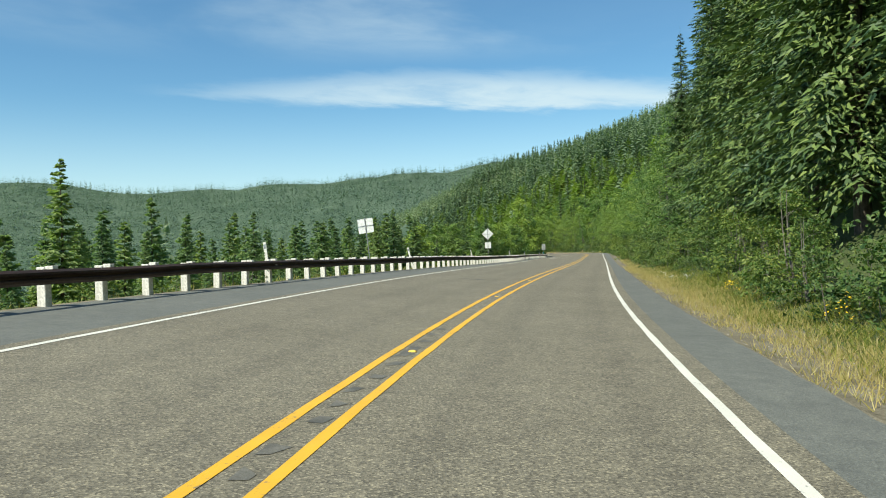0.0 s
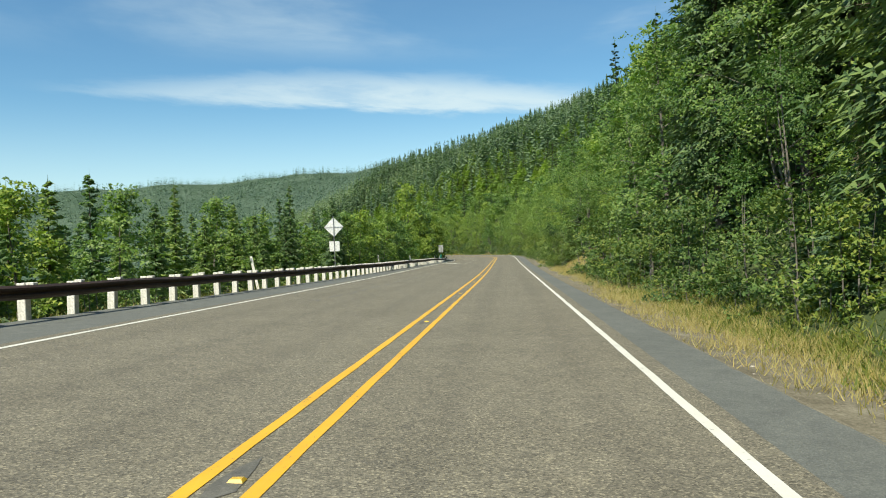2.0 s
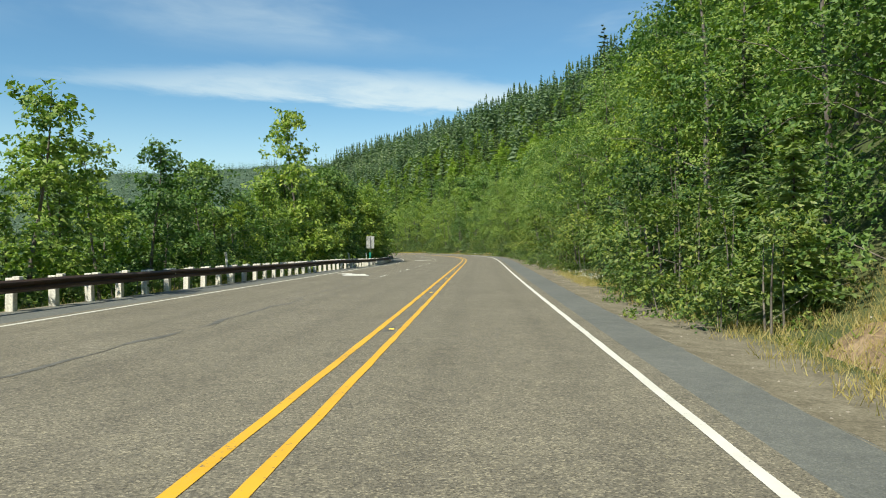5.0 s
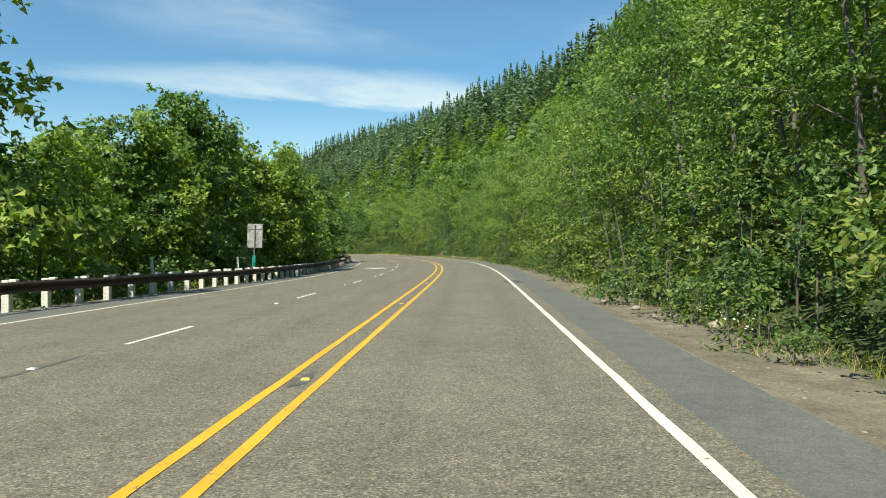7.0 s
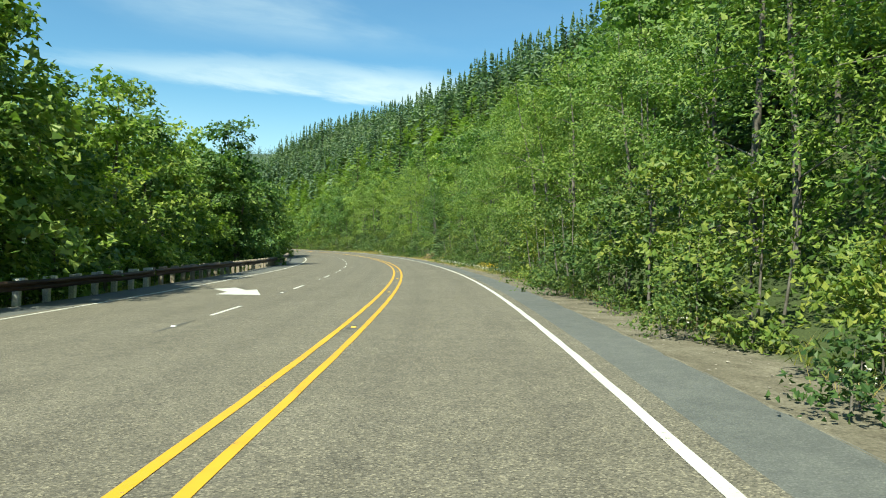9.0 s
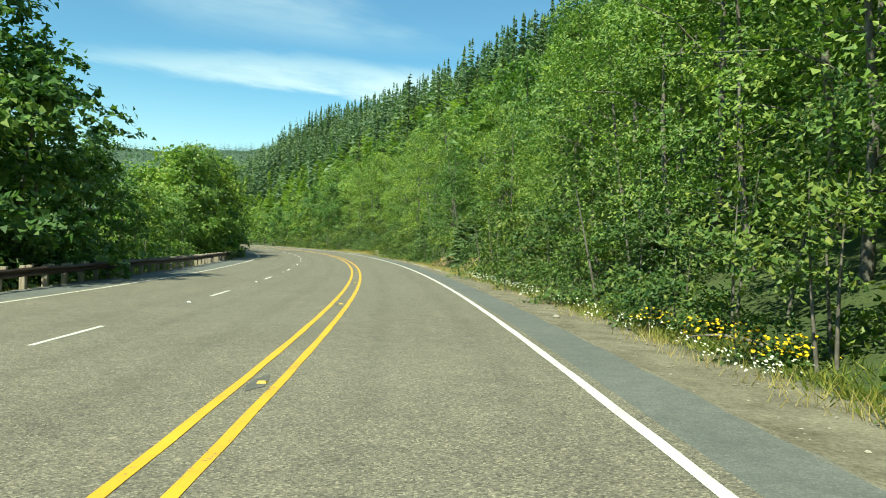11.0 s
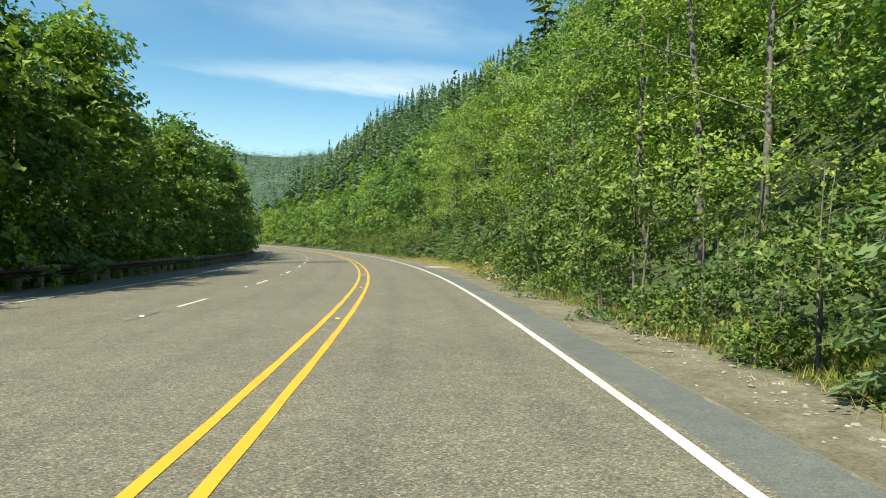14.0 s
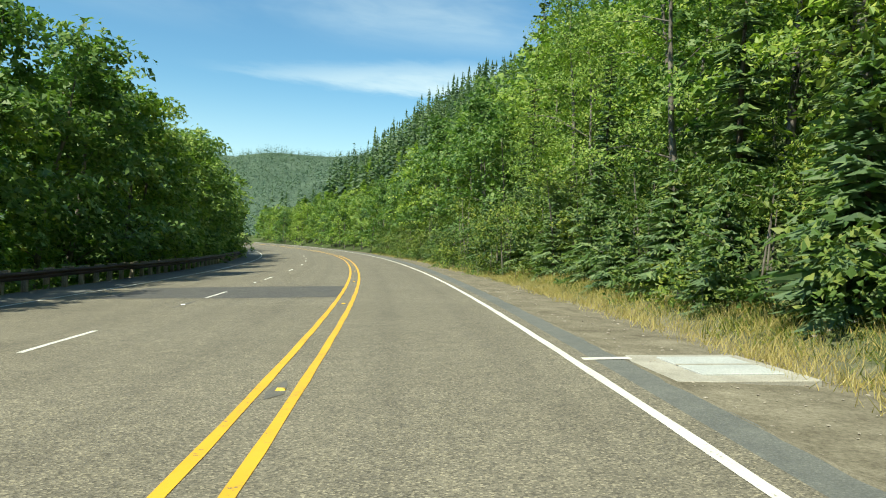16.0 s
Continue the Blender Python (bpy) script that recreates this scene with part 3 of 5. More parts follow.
for k in range(26):
    s = 147.1 + 12.11 * k
    tagged(stripe("lane_dash", "white broken lane stripe on grey chip seal", s, s + 3.05, dash_line, 0.055, WHITE, 0.006, 0.6), group="lane dashes")


# ---- guardrail along the valley side ----
def build_guardrail(s0, s1, label, post_mat, height=0.78):
    rail_thing = thing("guardrail", label, "guardrail")
    # W-shaped beam: closed section, 5 mm thick, bowed out twice
    sec = [(-0.030, 0.0), (0.055, 0.055), (0.060, 0.100), (-0.012, 0.140), (-0.012, 0.170), (0.060, 0.210), (0.055, 0.255), (-0.030, 0.310)]
    sec = sec + [(u - 0.012, v + (0.004 if k < 4 else -0.004)) for k, (u, v) in reversed(list(enumerate(sec)))]
    st = np.arange(s0, s1 + 0.1, 1.905)
    verts, faces = [], []
    for i, s in enumerate(st):
        d = float(rail_line(s))
        sag = 0.012 * math.sin(i * 1.7) + 0.02 * math.sin(i * 0.33)
        side = 0.015 * math.sin(i * 0.9)
        for u, v in sec:
            p = spot(s, d + u + side, 0)
            p.z = float(at(s, RZ) - at(s, SLOPE) * d) + height - 0.32 + v + sag
            verts.append(p)
    k = len(sec)
    for i in range(len(st) - 1):
        for j in range(k):
            a, b = i * k + j, i * k + (j + 1) % k
            faces.append((a, b, b + k, a + k))
    faces.append(tuple(range(k)))
    faces.append(tuple(reversed(range((len(st) - 1) * k, len(st) * k))))
    part("rail", mesh_of("rail", verts, faces, RUST), None, rail_thing, "dark weathered steel W-beam")
    bm = bmesh.new()
    box(bm, (0.20, 0.20, 1.21), (0, 0, 0.215), None, 0.012)
    me_post = bpy.data.meshes.new("post")
    bm.to_mesh(me_post)
    bm.free()
    me_post.materials.append(post_mat)
    bm = bmesh.new()
    box(bm, (0.19, 0.17, 0.36), (0, 0, 0.665), None, 0.010)
    me_block = bpy.data.meshes.new("spacer_block")
    bm.to_mesh(me_block)
    bm.free()
    me_block.materials.append(post_mat)
    rng = random.Random(int(s0) + 5)
    for i, s in enumerate(st):
        d = float(rail_line(s))
        z = float(at(s, RZ) - at(s, SLOPE) * d)
        for me, off in ((me_post, -0.33), (me_block, -0.135)):
            ob = part(me.name.split(".")[0], me, None, rail_thing)
            p = spot(s + 0.02, d + off, 0)
            ob.matrix_basis = Matrix.Translation((p.x, p.y, z + rng.uniform(-0.015, 0.015))) @ pose(0, 0, 0, rng.uniform(-1.5, 1.5), rng.uniform(-1.5, 1.5), heading(s) + rng.uniform(-3, 3))
    return rail_thing


build_guardrail(-24, 225, "dark weathered steel guardrail on whitewashed timber posts", POST_WHITE)
build_guardrail(223.9, 470, "dark weathered steel guardrail shaded by roadside alders", POST_BARE)


# ---- signs and markers, seen from behind ----
def sign_post(bm, h, r=0.03):
    bmesh.ops.create_cone(bm, cap_ends=True, segments=10, radius1=r, radius2=r, depth=h, matrix=Matrix.Translation((0, 0, h / 2)))


def plate(bm, w, h, z, thick=0.006, turn=0.0, y=-0.04, round_=0.05):
    """A flat plate with rounded corners, facing along y."""
    pts = []
    for cx, cz, a0 in ((w / 2 - round_, h / 2 - round_, 0), (-w / 2 + round_, h / 2 - round_, 90), (-w / 2 + round_, -h / 2 + round_, 180), (w / 2 - round_, -h / 2 + round_, 270)):
        for a in (0, 30, 60, 90):
            t = radians(a0 + a)
            pts.append((cx + round_ * math.cos(t), cz + round_ * math.sin(t)))
    c, s = math.cos(radians(turn)), math.sin(radians(turn))
    pts = [(c * x - s * q, s * x + c * q + z) for x, q in pts]
    f = [bm.verts.new((x, y, q)) for x, q in pts]
    b = [bm.verts.new((x, y + thick, q)) for x, q in pts]
    bm.faces.new(f)
    bm.faces.new(list(reversed(b)))
    n = len(f)
    for i in range(n):
        bm.faces.new((f[i], b[i], b[(i + 1) % n], f[(i + 1) % n]))


def stand(name, label, s, d, lean=(0, 0), category="sign", turn=0.0, ground=None):
    p = spot(s, d) if ground is None else Vector((*spot(s, d).xy, ground))
    return thing(name, label, category, m=Matrix.Translation(p) @ pose(0, 0, 0, 0, 0, heading(s) + turn) @ pose(0, 0, 0, lean[0], lean[1], 0))


def square_sign():
    # leaning sign with a cross of braces on its back
    zr = float(at(46.5, RZ) - at(46.5, SLOPE) * -11.0)
    t = stand("road_sign", "bare aluminium back of a leaning rectangular road sign", 46.6, -12.9, (0, -6), ground=zr - 1.2)
    bm = bmesh.new()
    sign_post(bm, 4.55)
    part("post", bm, STEEL, t)
    bm = bmesh.new()
    plate(bm, 1.02, 0.92, 4.05, y=0.035)
    part("panel", bm, SIGN_BACK, t, "bare aluminium sign back")
    bm = bmesh.new()
    box(bm, (1.0, 0.03, 0.035), (0, 0.02, 4.05), None, 0.004)
    part("brace", bm, STEEL, t)
    bm = bmesh.new()
    box(bm, (0.05, 0.02, 0.9), (0, -0.035, 4.05), None, 0.004)
    part("brace", bm, STEEL, t)


def diamond_sign():
    zr = float(at(101, RZ) - at(101, SLOPE) * -11.0)
    t = stand("warning_sign", "bare aluminium backs of a diamond warning sign and plate", 101.0, -13.4, (0, -0.6), ground=zr - 1.4)
    bm = bmesh.new()
    sign_post(bm, 6.05, 0.032)
    part("post", bm, STEEL, t)
    bm = bmesh.new()
    plate(bm, 1.10, 1.10, 5.20, turn=45, y=0.04)
    part("diamond_panel", bm, SIGN_BACK, t, "diamond sign back in bare aluminium")
    bm = bmesh.new()
    plate(bm, 0.82, 0.80, 3.68, y=0.04)
    part("plate_panel", bm, SIGN_BACK, t, "small square plate back")
    bm = bmesh.new()
    box(bm, (1.46, 0.028, 0.045), (0, 0.022, 5.18), None, 0.004)
    part("brace", bm, STEEL, t)
    bm = bmesh.new()
    box(bm, (0.045, 0.028, 1.45), (0, -0.045, 5.20), None, 0.004)
    part("brace", bm, STEEL, t)


def stained_sign():
    zr = float(at(191.8, RZ) - at(191.8, SLOPE) * -12.4)
    t = stand("road_sign", "weather-stained back of a tall rectangular road sign", 191.8, -12.7, (0, 1.5), ground=zr - 0.8)
    bm = bmesh.new()
    sign_post(bm, 4.15, 0.035)
    part("post", bm, STEEL, t)
    bm = bmesh.new()
    plate(bm, 0.90, 1.42, 3.50, y=0.04)
    m = grainy("stained_aluminium", (0.20, 0.21, 0.20), (0.62, 0.63, 0.62), 2.2, 0.5, 12, 0.06, 0.002, None, 0.5, 0.3)
    part("panel", bm, m, t, "dirty streaked aluminium sign back")
    bm = bmesh.new()
    plate(bm, 0.20, 0.72, 1.98, y=-0.05, round_=0.02)
    part("marker_panel", bm, GREEN_SIGN, t, "narrow green marker plate")
    bm = bmesh.new()
    box(bm, (0.8, 0.02, 0.03), (0, 0.025, 3.9), None, 0.003)
    part("brace", bm, STEEL, t)


square_sign()
diamond_sign()
stained_sign()


def marker_post(s, d, lean, h=1.75):
    """Flat white roadside marker, bent at its foot."""
    t = stand("marker_post", "leaning flat white roadside marker post behind guardrail", s, d, lean, "marker post", ground=float(at(s, RZ) - at(s, SLOPE) * d) - 0.3)
    tagged(t, group="marker posts")
    bm = bmesh.new()
    box(bm, (0.12, 0.035, h), (0, 0, h / 2), None, 0.006)
    part("stake", bm, POST_WHITE, t)
    bm = bmesh.new()
    box(bm, (0.085, 0.004, 0.16), (0, -0.0205, h - 0.16), None, 0.0)
    part("reflector", bm, STEEL, t, "dull grey reflector plate")


for s, d, lean in ((26.4, -10.75, (0, -7)), (49.8, -11.0, (0, -13)), (75.5, -11.1, (0, -11)), (113, -11.9, (0, -4)), (142, -12.6, (0, -5)), (177.0, -12.5, (0, -9)), (188.5, -12.6, (0, -3))):
    marker_post(s, d, lean)


# ---- trees ----
def kites(centre, axis, across, length, width, fold=0.25):
    """Leaf-shaped quads: arrays of centres, axes and cross directions."""
    nrm = np.cross(axis, across)
    tip = centre + axis * (length * 0.5)[:, None]
    base = centre - axis * (length * 0.5)[:, None]
    mid = centre + axis * (length * 0.06)[:, None] - nrm * (width * fold)[:, None]
    a = mid + across * (width * 0.5)[:, None]
    b = mid - across * (width * 0.5)[:, None]
    v = np.stack([base, a, tip, b], 1).reshape(-1, 3)
    return v, np.arange(len(v)).reshape(-1, 4)


def slips(centre, axis, across, length, width):
    """Small leaves: one pointed triangle each."""
    base = centre - axis * (length * 0.45)[:, None]
    v = np.stack([base + across * (width * 0.5)[:, None], centre + axis * (length * 0.55)[:, None], base - across * (width * 0.5)[:, None]], 1).reshape(-1, 3)
    return v, np.arange(len(v)).reshape(-1, 3)


def unit(v):
    return v / np.maximum(np.linalg.norm(v, axis=-1, keepdims=True), 1e-6)


def leaf_cloud(rng, tips, out, per, spread, size, whole=False):
    """Leaves in flat, tight sprays round limb tips, facing mostly up and outward, with gaps between the sprays."""
    sub = max(3, per // 13)
    each = max(3, per // sub)
    k = len(tips) * sub
    cc = np.repeat(tips, sub, 0) + rng.normal(0, 1, (k, 3)) * np.array([1, 1, 0.75]) * spread * 1.05
    o = np.repeat(out, sub, 0)
    tilt = unit(o * 0.55 + np.array([0, 0, 0.9]) + rng.normal(0, 0.28, (k, 3)))
    n = k * each
    off = rng.normal(0, 1, (n, 3)) * spread * 0.46 * np.repeat(rng.uniform(0.7, 1.3, k), each)[:, None]
    nt = np.repeat(tilt, each, 0)
    off -= nt * ((off * nt).sum(1) * 0.62)[:, None]
    c = np.repeat(cc, each, 0) + off
    nrm = unit(nt + rng.normal(0, 0.42, (n, 3)))
    ax = unit(np.cross(nrm, rng.normal(0, 1, (n, 3))) + np.array([0, 0, -0.25]))
    ac = unit(np.cross(nrm, ax))
    ln = size * rng.uniform(0.6, 1.3, n)
    if whole:
        return kites(c, ax, ac, ln, ln * rng.uniform(0.52, 0.74, n))
    return slips(c, ax, ac, ln, ln * rng.uniform(0.7, 1.0, n))


def broadleaf(seed, h, rad, clear, tips_n, per, size, spread, stems=1, whole=False):
    """Trunk mesh and crown mesh of an alder-like tree."""
    rng = np.random.default_rng(seed)
    tv, tf = [], []
    tips, outs = [], []
    for q in range(stems):
        off = Vector((0, 0, 0)) if stems == 1 else Vector((rng.normal(0, 0.25), rng.normal(0, 0.25), 0))
        lean = Vector((rng.normal(0, 0.05), rng.normal(0, 0.05), 0)) + off * 0.25
        pts = [off + Vector((lean.x * z + 0.10 * math.sin(z * 0.7 + seed), lean.y * z + 0.10 * math.cos(z * 0.6 + seed), z - 0.35)) for z in np.linspace(0, h * 0.9, 7)]
        r0 = (0.009 * h + 0.03) / (1 if stems == 1 else 1.5)
        tube(tv, tf, pts, [r0 * (1 - 0.88 * i / 6) for i in range(7)], 6)
        limbs = max(5 if stems == 1 else 3, tips_n // (3 * stems))
        for k in range(limbs):
            f = clear + (1 - clear) * (k + rng.uniform(0, 1)) / limbs
            z = f * h * 0.9
            i = min(int(z / (h * 0.9) * 6), 5)
            u = z / (h * 0.9) * 6 - i
            base = pts[i].lerp(pts[i + 1], u)
            a = k * 2.399 + rng.uniform(-0.5, 0.5)
            # crown outline: widest a third of the way up, uneven
            g = (f - clear) / (1 - clear)
            wide = rad * (0.62 + 0.55 * math.sin(math.pi * min(1, g * 0.85 + 0.16))) * (1 - 0.72 * g ** 2.2) * rng.uniform(0.5, 1.15)
            tip = base + Vector((math.cos(a) * wide, math.sin(a) * wide, wide * rng.uniform(0.12, 0.55)))
            mid = base.lerp(tip, 0.5) + Vector((0, 0, 0.12 * wide))
            if k % 2 == 0:
                tube(tv, tf, [base, mid, tip], [r0 * 0.22, r0 * 0.13, 0.008], 4)
            # each limb carries one domed lobe of foliage
            lobe = (0.20 + 0.16 * (1 - g)) * rad * rng.uniform(0.75, 1.3)
            for w in range(5):
                q = rng.uniform(0, 6.28)
                e = lobe * math.sqrt((w + 0.3) / 5)
                drop = 0.45 * e * e / max(lobe, 0.01)
                tips.append(base.lerp(tip, 0.92) + Vector((math.cos(q) * e, math.sin(q) * e, 0.15 - drop)))
                outs.append(Vector((math.cos(a) * 0.6 + math.cos(q) * 0.6, math.sin(a) * 0.6 + math.sin(q) * 0.6, 0.2)))
            tips.append(base.lerp(tip, 0.5))
            outs.append(Vector((math.cos(a), math.sin(a), 0.2)))
    v, f = leaf_cloud(rng, np.array(tips), np.array(outs), per, spread, size, whole)
    return tv, tf, v, f


def conifer(seed, h, rad, whorls, arms, twigs, bare=0.06, droop=0.25, twig_w=0.17, trunk_r=None, piece=9.0, roll=0.45, dead=0):
    """Trunk mesh and needle mesh of a fir: tiers of flat, drooping sprays."""
    rng = np.random.default_rng(seed)
    tv, tf = [], []
    r0 = trunk_r or 0.011 * h + 0.03
    pts = [Vector((0.04 * math.sin(z * 0.4 + seed), 0.04 * math.cos(z * 0.5), z - 0.5)) for z in np.linspace(0, h, 8)]
    tube(tv, tf, pts, [r0 * (1 - 0.96 * i / 7) for i in range(8)], 7)
    for k in range(dead):
        # bare dead limbs on the lower trunk
        z = h * rng.uniform(0.04, 0.30) - 0.5
        a, ln = rng.uniform(0, 6.28), rng.uniform(1.0, 2.6)
        p0, p1 = Vector((0, 0, z)), Vector((math.cos(a) * ln * 0.5, math.sin(a) * ln * 0.5, z + rng.uniform(-0.1, 0.25)))
        p2 = Vector((math.cos(a + 0.2) * ln, math.sin(a + 0.2) * ln, z + rng.uniform(-0.5, 0.3)))
        tube(tv, tf, [p0, p1, p2], [0.035, 0.022, 0.008], 4)
        tube(tv, tf, [p1, p1 + (p2 - p1) * 0.4 + Vector((0.25 * math.sin(a), -0.25 * math.cos(a), 0.12))], [0.014, 0.005], 3)
    C, A, X, LN, W = [], [], [], [], []
    for i in range(whorls):
        f = bare + (1 - bare) * (i + 0.3) / whorls
        z = f * h - 0.5
        reach = rad * (1 - f) ** 0.82 + 0.10
        if f < 0.2:
            reach *= 0.75 + f * 1.25
        n = max(4, int(arms * (0.55 + 0.45 * (1 - f))))
        a0 = rng.uniform(0, 6.28)
        for k in range(n):
            a = a0 + 6.283 * k / n + rng.uniform(-0.3, 0.3)
            L = reach * rng.uniform(0.62, 1.15)
            out = np.array([math.cos(a), math.sin(a), 0.0])
            side = np.array([-math.sin(a), math.cos(a), 0.0])
            dr = droop * (1.25 - f) * rng.uniform(0.6, 1.4)
            rise = 0.28 * f + 0.05
            zz = z + rng.uniform(-0.5, 0.5) * h / whorls
            for j in range(twigs):
                u = (j + 0.6) / twigs
                p = out * (L * u) + np.array([0, 0, zz + L * (rise * u - dr * u * u)])
                tl = (0.50 * L * (1 - u) + 0.16 + 0.05 * L) * rng.uniform(0.75, 1.25)
                for sgn in (1, -1):
                    ax = unit((out * 0.75 + side * sgn * 0.9 + np.array([0, 0, -0.22 - dr * u])) + rng.normal(0, 0.12, 3))
                    bits = max(1, min(7, int(round(tl / piece))))
                    for q in range(bits):
                        turn = out * 0.55 * (1 if q % 2 else -0.35) + np.array([0, 0, -0.12 * q])
                        bx = ax if bits == 1 else unit(ax + turn + rng.normal(0, 0.16, 3))
                        bl = tl if bits == 1 else tl / bits * 0.9 + 0.12
                        C.append(p + ax * tl * (0.45 if bits == 1 else (q + 0.45) / bits) + np.array([0, 0, -0.05 * q * q]))
                        A.append(bx)
                        X.append(unit(np.cross(np.array([0, 0, 0.8]) + out * 0.75 + rng.normal(0, roll, 3), bx)))
                        LN.append(bl)
                        W.append(twig_w * (0.6 + 0.5 * min(L, 2.0) / 2.0) * rng.uniform(0.8, 1.3))
            ax = unit(out + np.array([0, 0, rise - 1.4 * dr]))
            C.append(out * (L * 0.92) + np.array([0, 0, zz + L * (rise - dr)]))
            A.append(ax)
            X.append(side)
            LN.append(0.30 * L + 0.15)
            W.append(twig_w * 1.3)
    C.append(np.array([0, 0, h - 0.45]))
    A.append(np.array([0, 0, 1.0]))
    X.append(np.array([1.0, 0, 0]))
    LN.append(0.06 * h)
    W.append(0.06)
    v, f = slips(np.array(C), np.array(A), np.array(X), np.array(LN) * 1.1, np.array(W))
    return tv, tf, v, f


class Kind:
    """A kind of tree or bush: its meshes, and the first one of it to be copied."""

    def __init__(self, name, label, category, made, bark, leaf, crown="crown", wood="trunk"):
        tv, tf, v, f = made
        self.name, self.label, self.category = name, label, category
        self.wood_name, self.crown_name = wood, crown
        self.wood = mesh_of(wood, tv, tf, bark, True) if tv else None
        self.crown = mesh_of(crown, v.tolist(), f.tolist(), leaf)
        self.first = None

    def put(self, s, d, scale=1.0, turn=0.0, up=0.0, group="", label="", tall=1.0, tilt=(0, 0)):
        p = spot(s, d, up)
        m = Matrix.Translation(p) @ pose(0, 0, 0, tilt[0], tilt[1], heading(s)) @ pose(0, 0, 0, 0, 0, turn) @ Matrix.Diagonal((scale, scale, scale * tall, 1))
        if self.first is None:
            ob = thing(self.name, self.label, self.category, group)
            if self.wood:
                part(self.wood_name, self.wood, None, ob)
            part(self.crown_name, self.crown, None, ob)
            ob.matrix_world = m
            self.first = ob
            if label:
                tagged(ob, label)
            return ob
        ob = copy_thing(self.first, Matrix())
        ob.matrix_basis = m
        tagged(ob, label or self.label, "", group)
        return ob


big_firs = [Kind("fir_tree", "tall dark fir with drooping lower boughs on the slope", "conifer tree", conifer(10 + k, 24 + 2 * k, 4.4, 42, 9, 9, 0.10 + 0.07 * k, 0.34, 0.125, None, 0.25, 0.5, 26), BARK, NEEDLES) for k in range(3)]
young_firs = [Kind("young_fir_tree", "slender young fir with tiered pale-green branches below the road", "conifer tree", conifer(30 + k, 8.2 + k * 0.7, 2.0, 25, 7, 6, 0.04, 0.12, 0.30, None, 9.0, 0.7), BARK, YOUNG_NEEDLES) for k in range(4)]
slope_firs = [Kind("slope_fir_tree", "mid-sized fir rising behind the roadside alders", "conifer tree", conifer(50 + k, 16 + 2 * k, 3.0, 30, 7, 5, 0.10, 0.26, 0.27, None, 0.9, 0.55), BARK, NEEDLES) for k in range(3)]
hill_firs = [Kind("hill_fir_tree", "fir standing in the rank above the alders", "conifer tree", conifer(60 + k, 16 + 2 * k, 3.2, 22, 6, 4, 0.12, 0.26, 0.42), BARK, NEEDLES) for k in range(3)]
alders = [Kind("alder_tree", "leafy green alder with slim grey trunk on the bank", "deciduous tree", broadleaf(70 + k, 9.5 + k * 0.9, 2.6, 0.04, 54, 56, 0.160, 0.42, 1 + (k == 1), True), ALDER_BARK, ALDER_LEAF) for k in range(4)]
tall_alders = [Kind("tall_alder_tree", "tall alder with bare grey lower trunk and high crown", "deciduous tree", broadleaf(80 + k, 12 + k, 2.9, 0.14, 54, 60, 0.150, 0.44, 1, True), ALDER_BARK, ALDER_LEAF) for k in range(3)]
back_alders = [Kind("slope_alder_tree", "alder crown standing higher up the hillside", "deciduous tree", broadleaf(90 + k, 11 + k, 2.9, 0.06, 40, 27, 0.35, 0.50, 1), ALDER_BARK, ALDER_LEAF) for k in range(3)]
valley_alders = [Kind("valley_alder_tree", "leafy alder on the slope below the guardrail", "deciduous tree", broadleaf(100 + k, 10.5 + k, 2.8, 0.04, 48, 52, 0.24, 0.45, 1), ALDER_BARK, ALDER_LEAF) for k in range(3)]
bushes = [Kind("bush", "dense green roadside thicket at the foot of the bank", "bush", broadleaf(110 + k, 3.0 + 0.4 * k, 1.45, 0.02, 27, 36, 0.146, 0.29, 3, True), ALDER_BARK, BUSH_LEAF, "foliage", "stem") for k in range(4)]
low_bushes = [Kind("low_bush", "low leafy growth behind the guardrail", "bush", broadleaf(120 + k, 1.3, 0.75, 0.02, 15, 12, 0.115, 0.18, 3, True), ALDER_BARK, BUSH_LEAF, "foliage", "stem") for k in range(2)]
low_firs = [Kind("fir_sapling", "bright green fir sapling at the verge's edge", "conifer tree", conifer(130 + k, 4.2 + k, 1.7, 19, 9, 6, 0.02, 0.22, 0.17), BARK, YOUNG_NEEDLES) for k in range(2)]

wild = random.Random(4)


def any_of(kinds):
    return kinds[wild.randrange(len(kinds))]


def inside(s, spans):
    return any(a <= s <= b for a, b in spans)


BARE_R = ((98.5, 118), (278, 286), (291.5, 297))        # cut banks with no cover
OVERHUNG = ((160, 206), (234, 270))       # crowns lean out over bare, shaded stems
# tall firs at the start, on the hillside
for s in np.arange(20, 78, 4.6):
    for d in (10.8, 16.0, 22.0):
        any_of(hill_firs if d > 20 else big_firs).put(s + wild.uniform(-1.6, 1.6), d + wild.uniform(-1.5, 1.5), wild.uniform(0.75, 1.08), wild.uniform(0, 360), group="firs on the hillside")
# front row along the bank, its foot close to the gravel
def thicket_foot(s):
    return float(np.interp(s, [10, 40, 50, 72, 90, 116, 136, 139, 149, 152, 160, 206, 232, 262, 275, 292, 334, 338, 372, 380, 452], [5.9, 6.3, 6.3, 5.3, 5.2, 4.7, 4.7, 5.8, 5.8, 4.6, 4.0, 3.9, 4.5, 4.7, 4.5, 4.5, 4.6, 6.5, 6.6, 5.2, 5.0]))


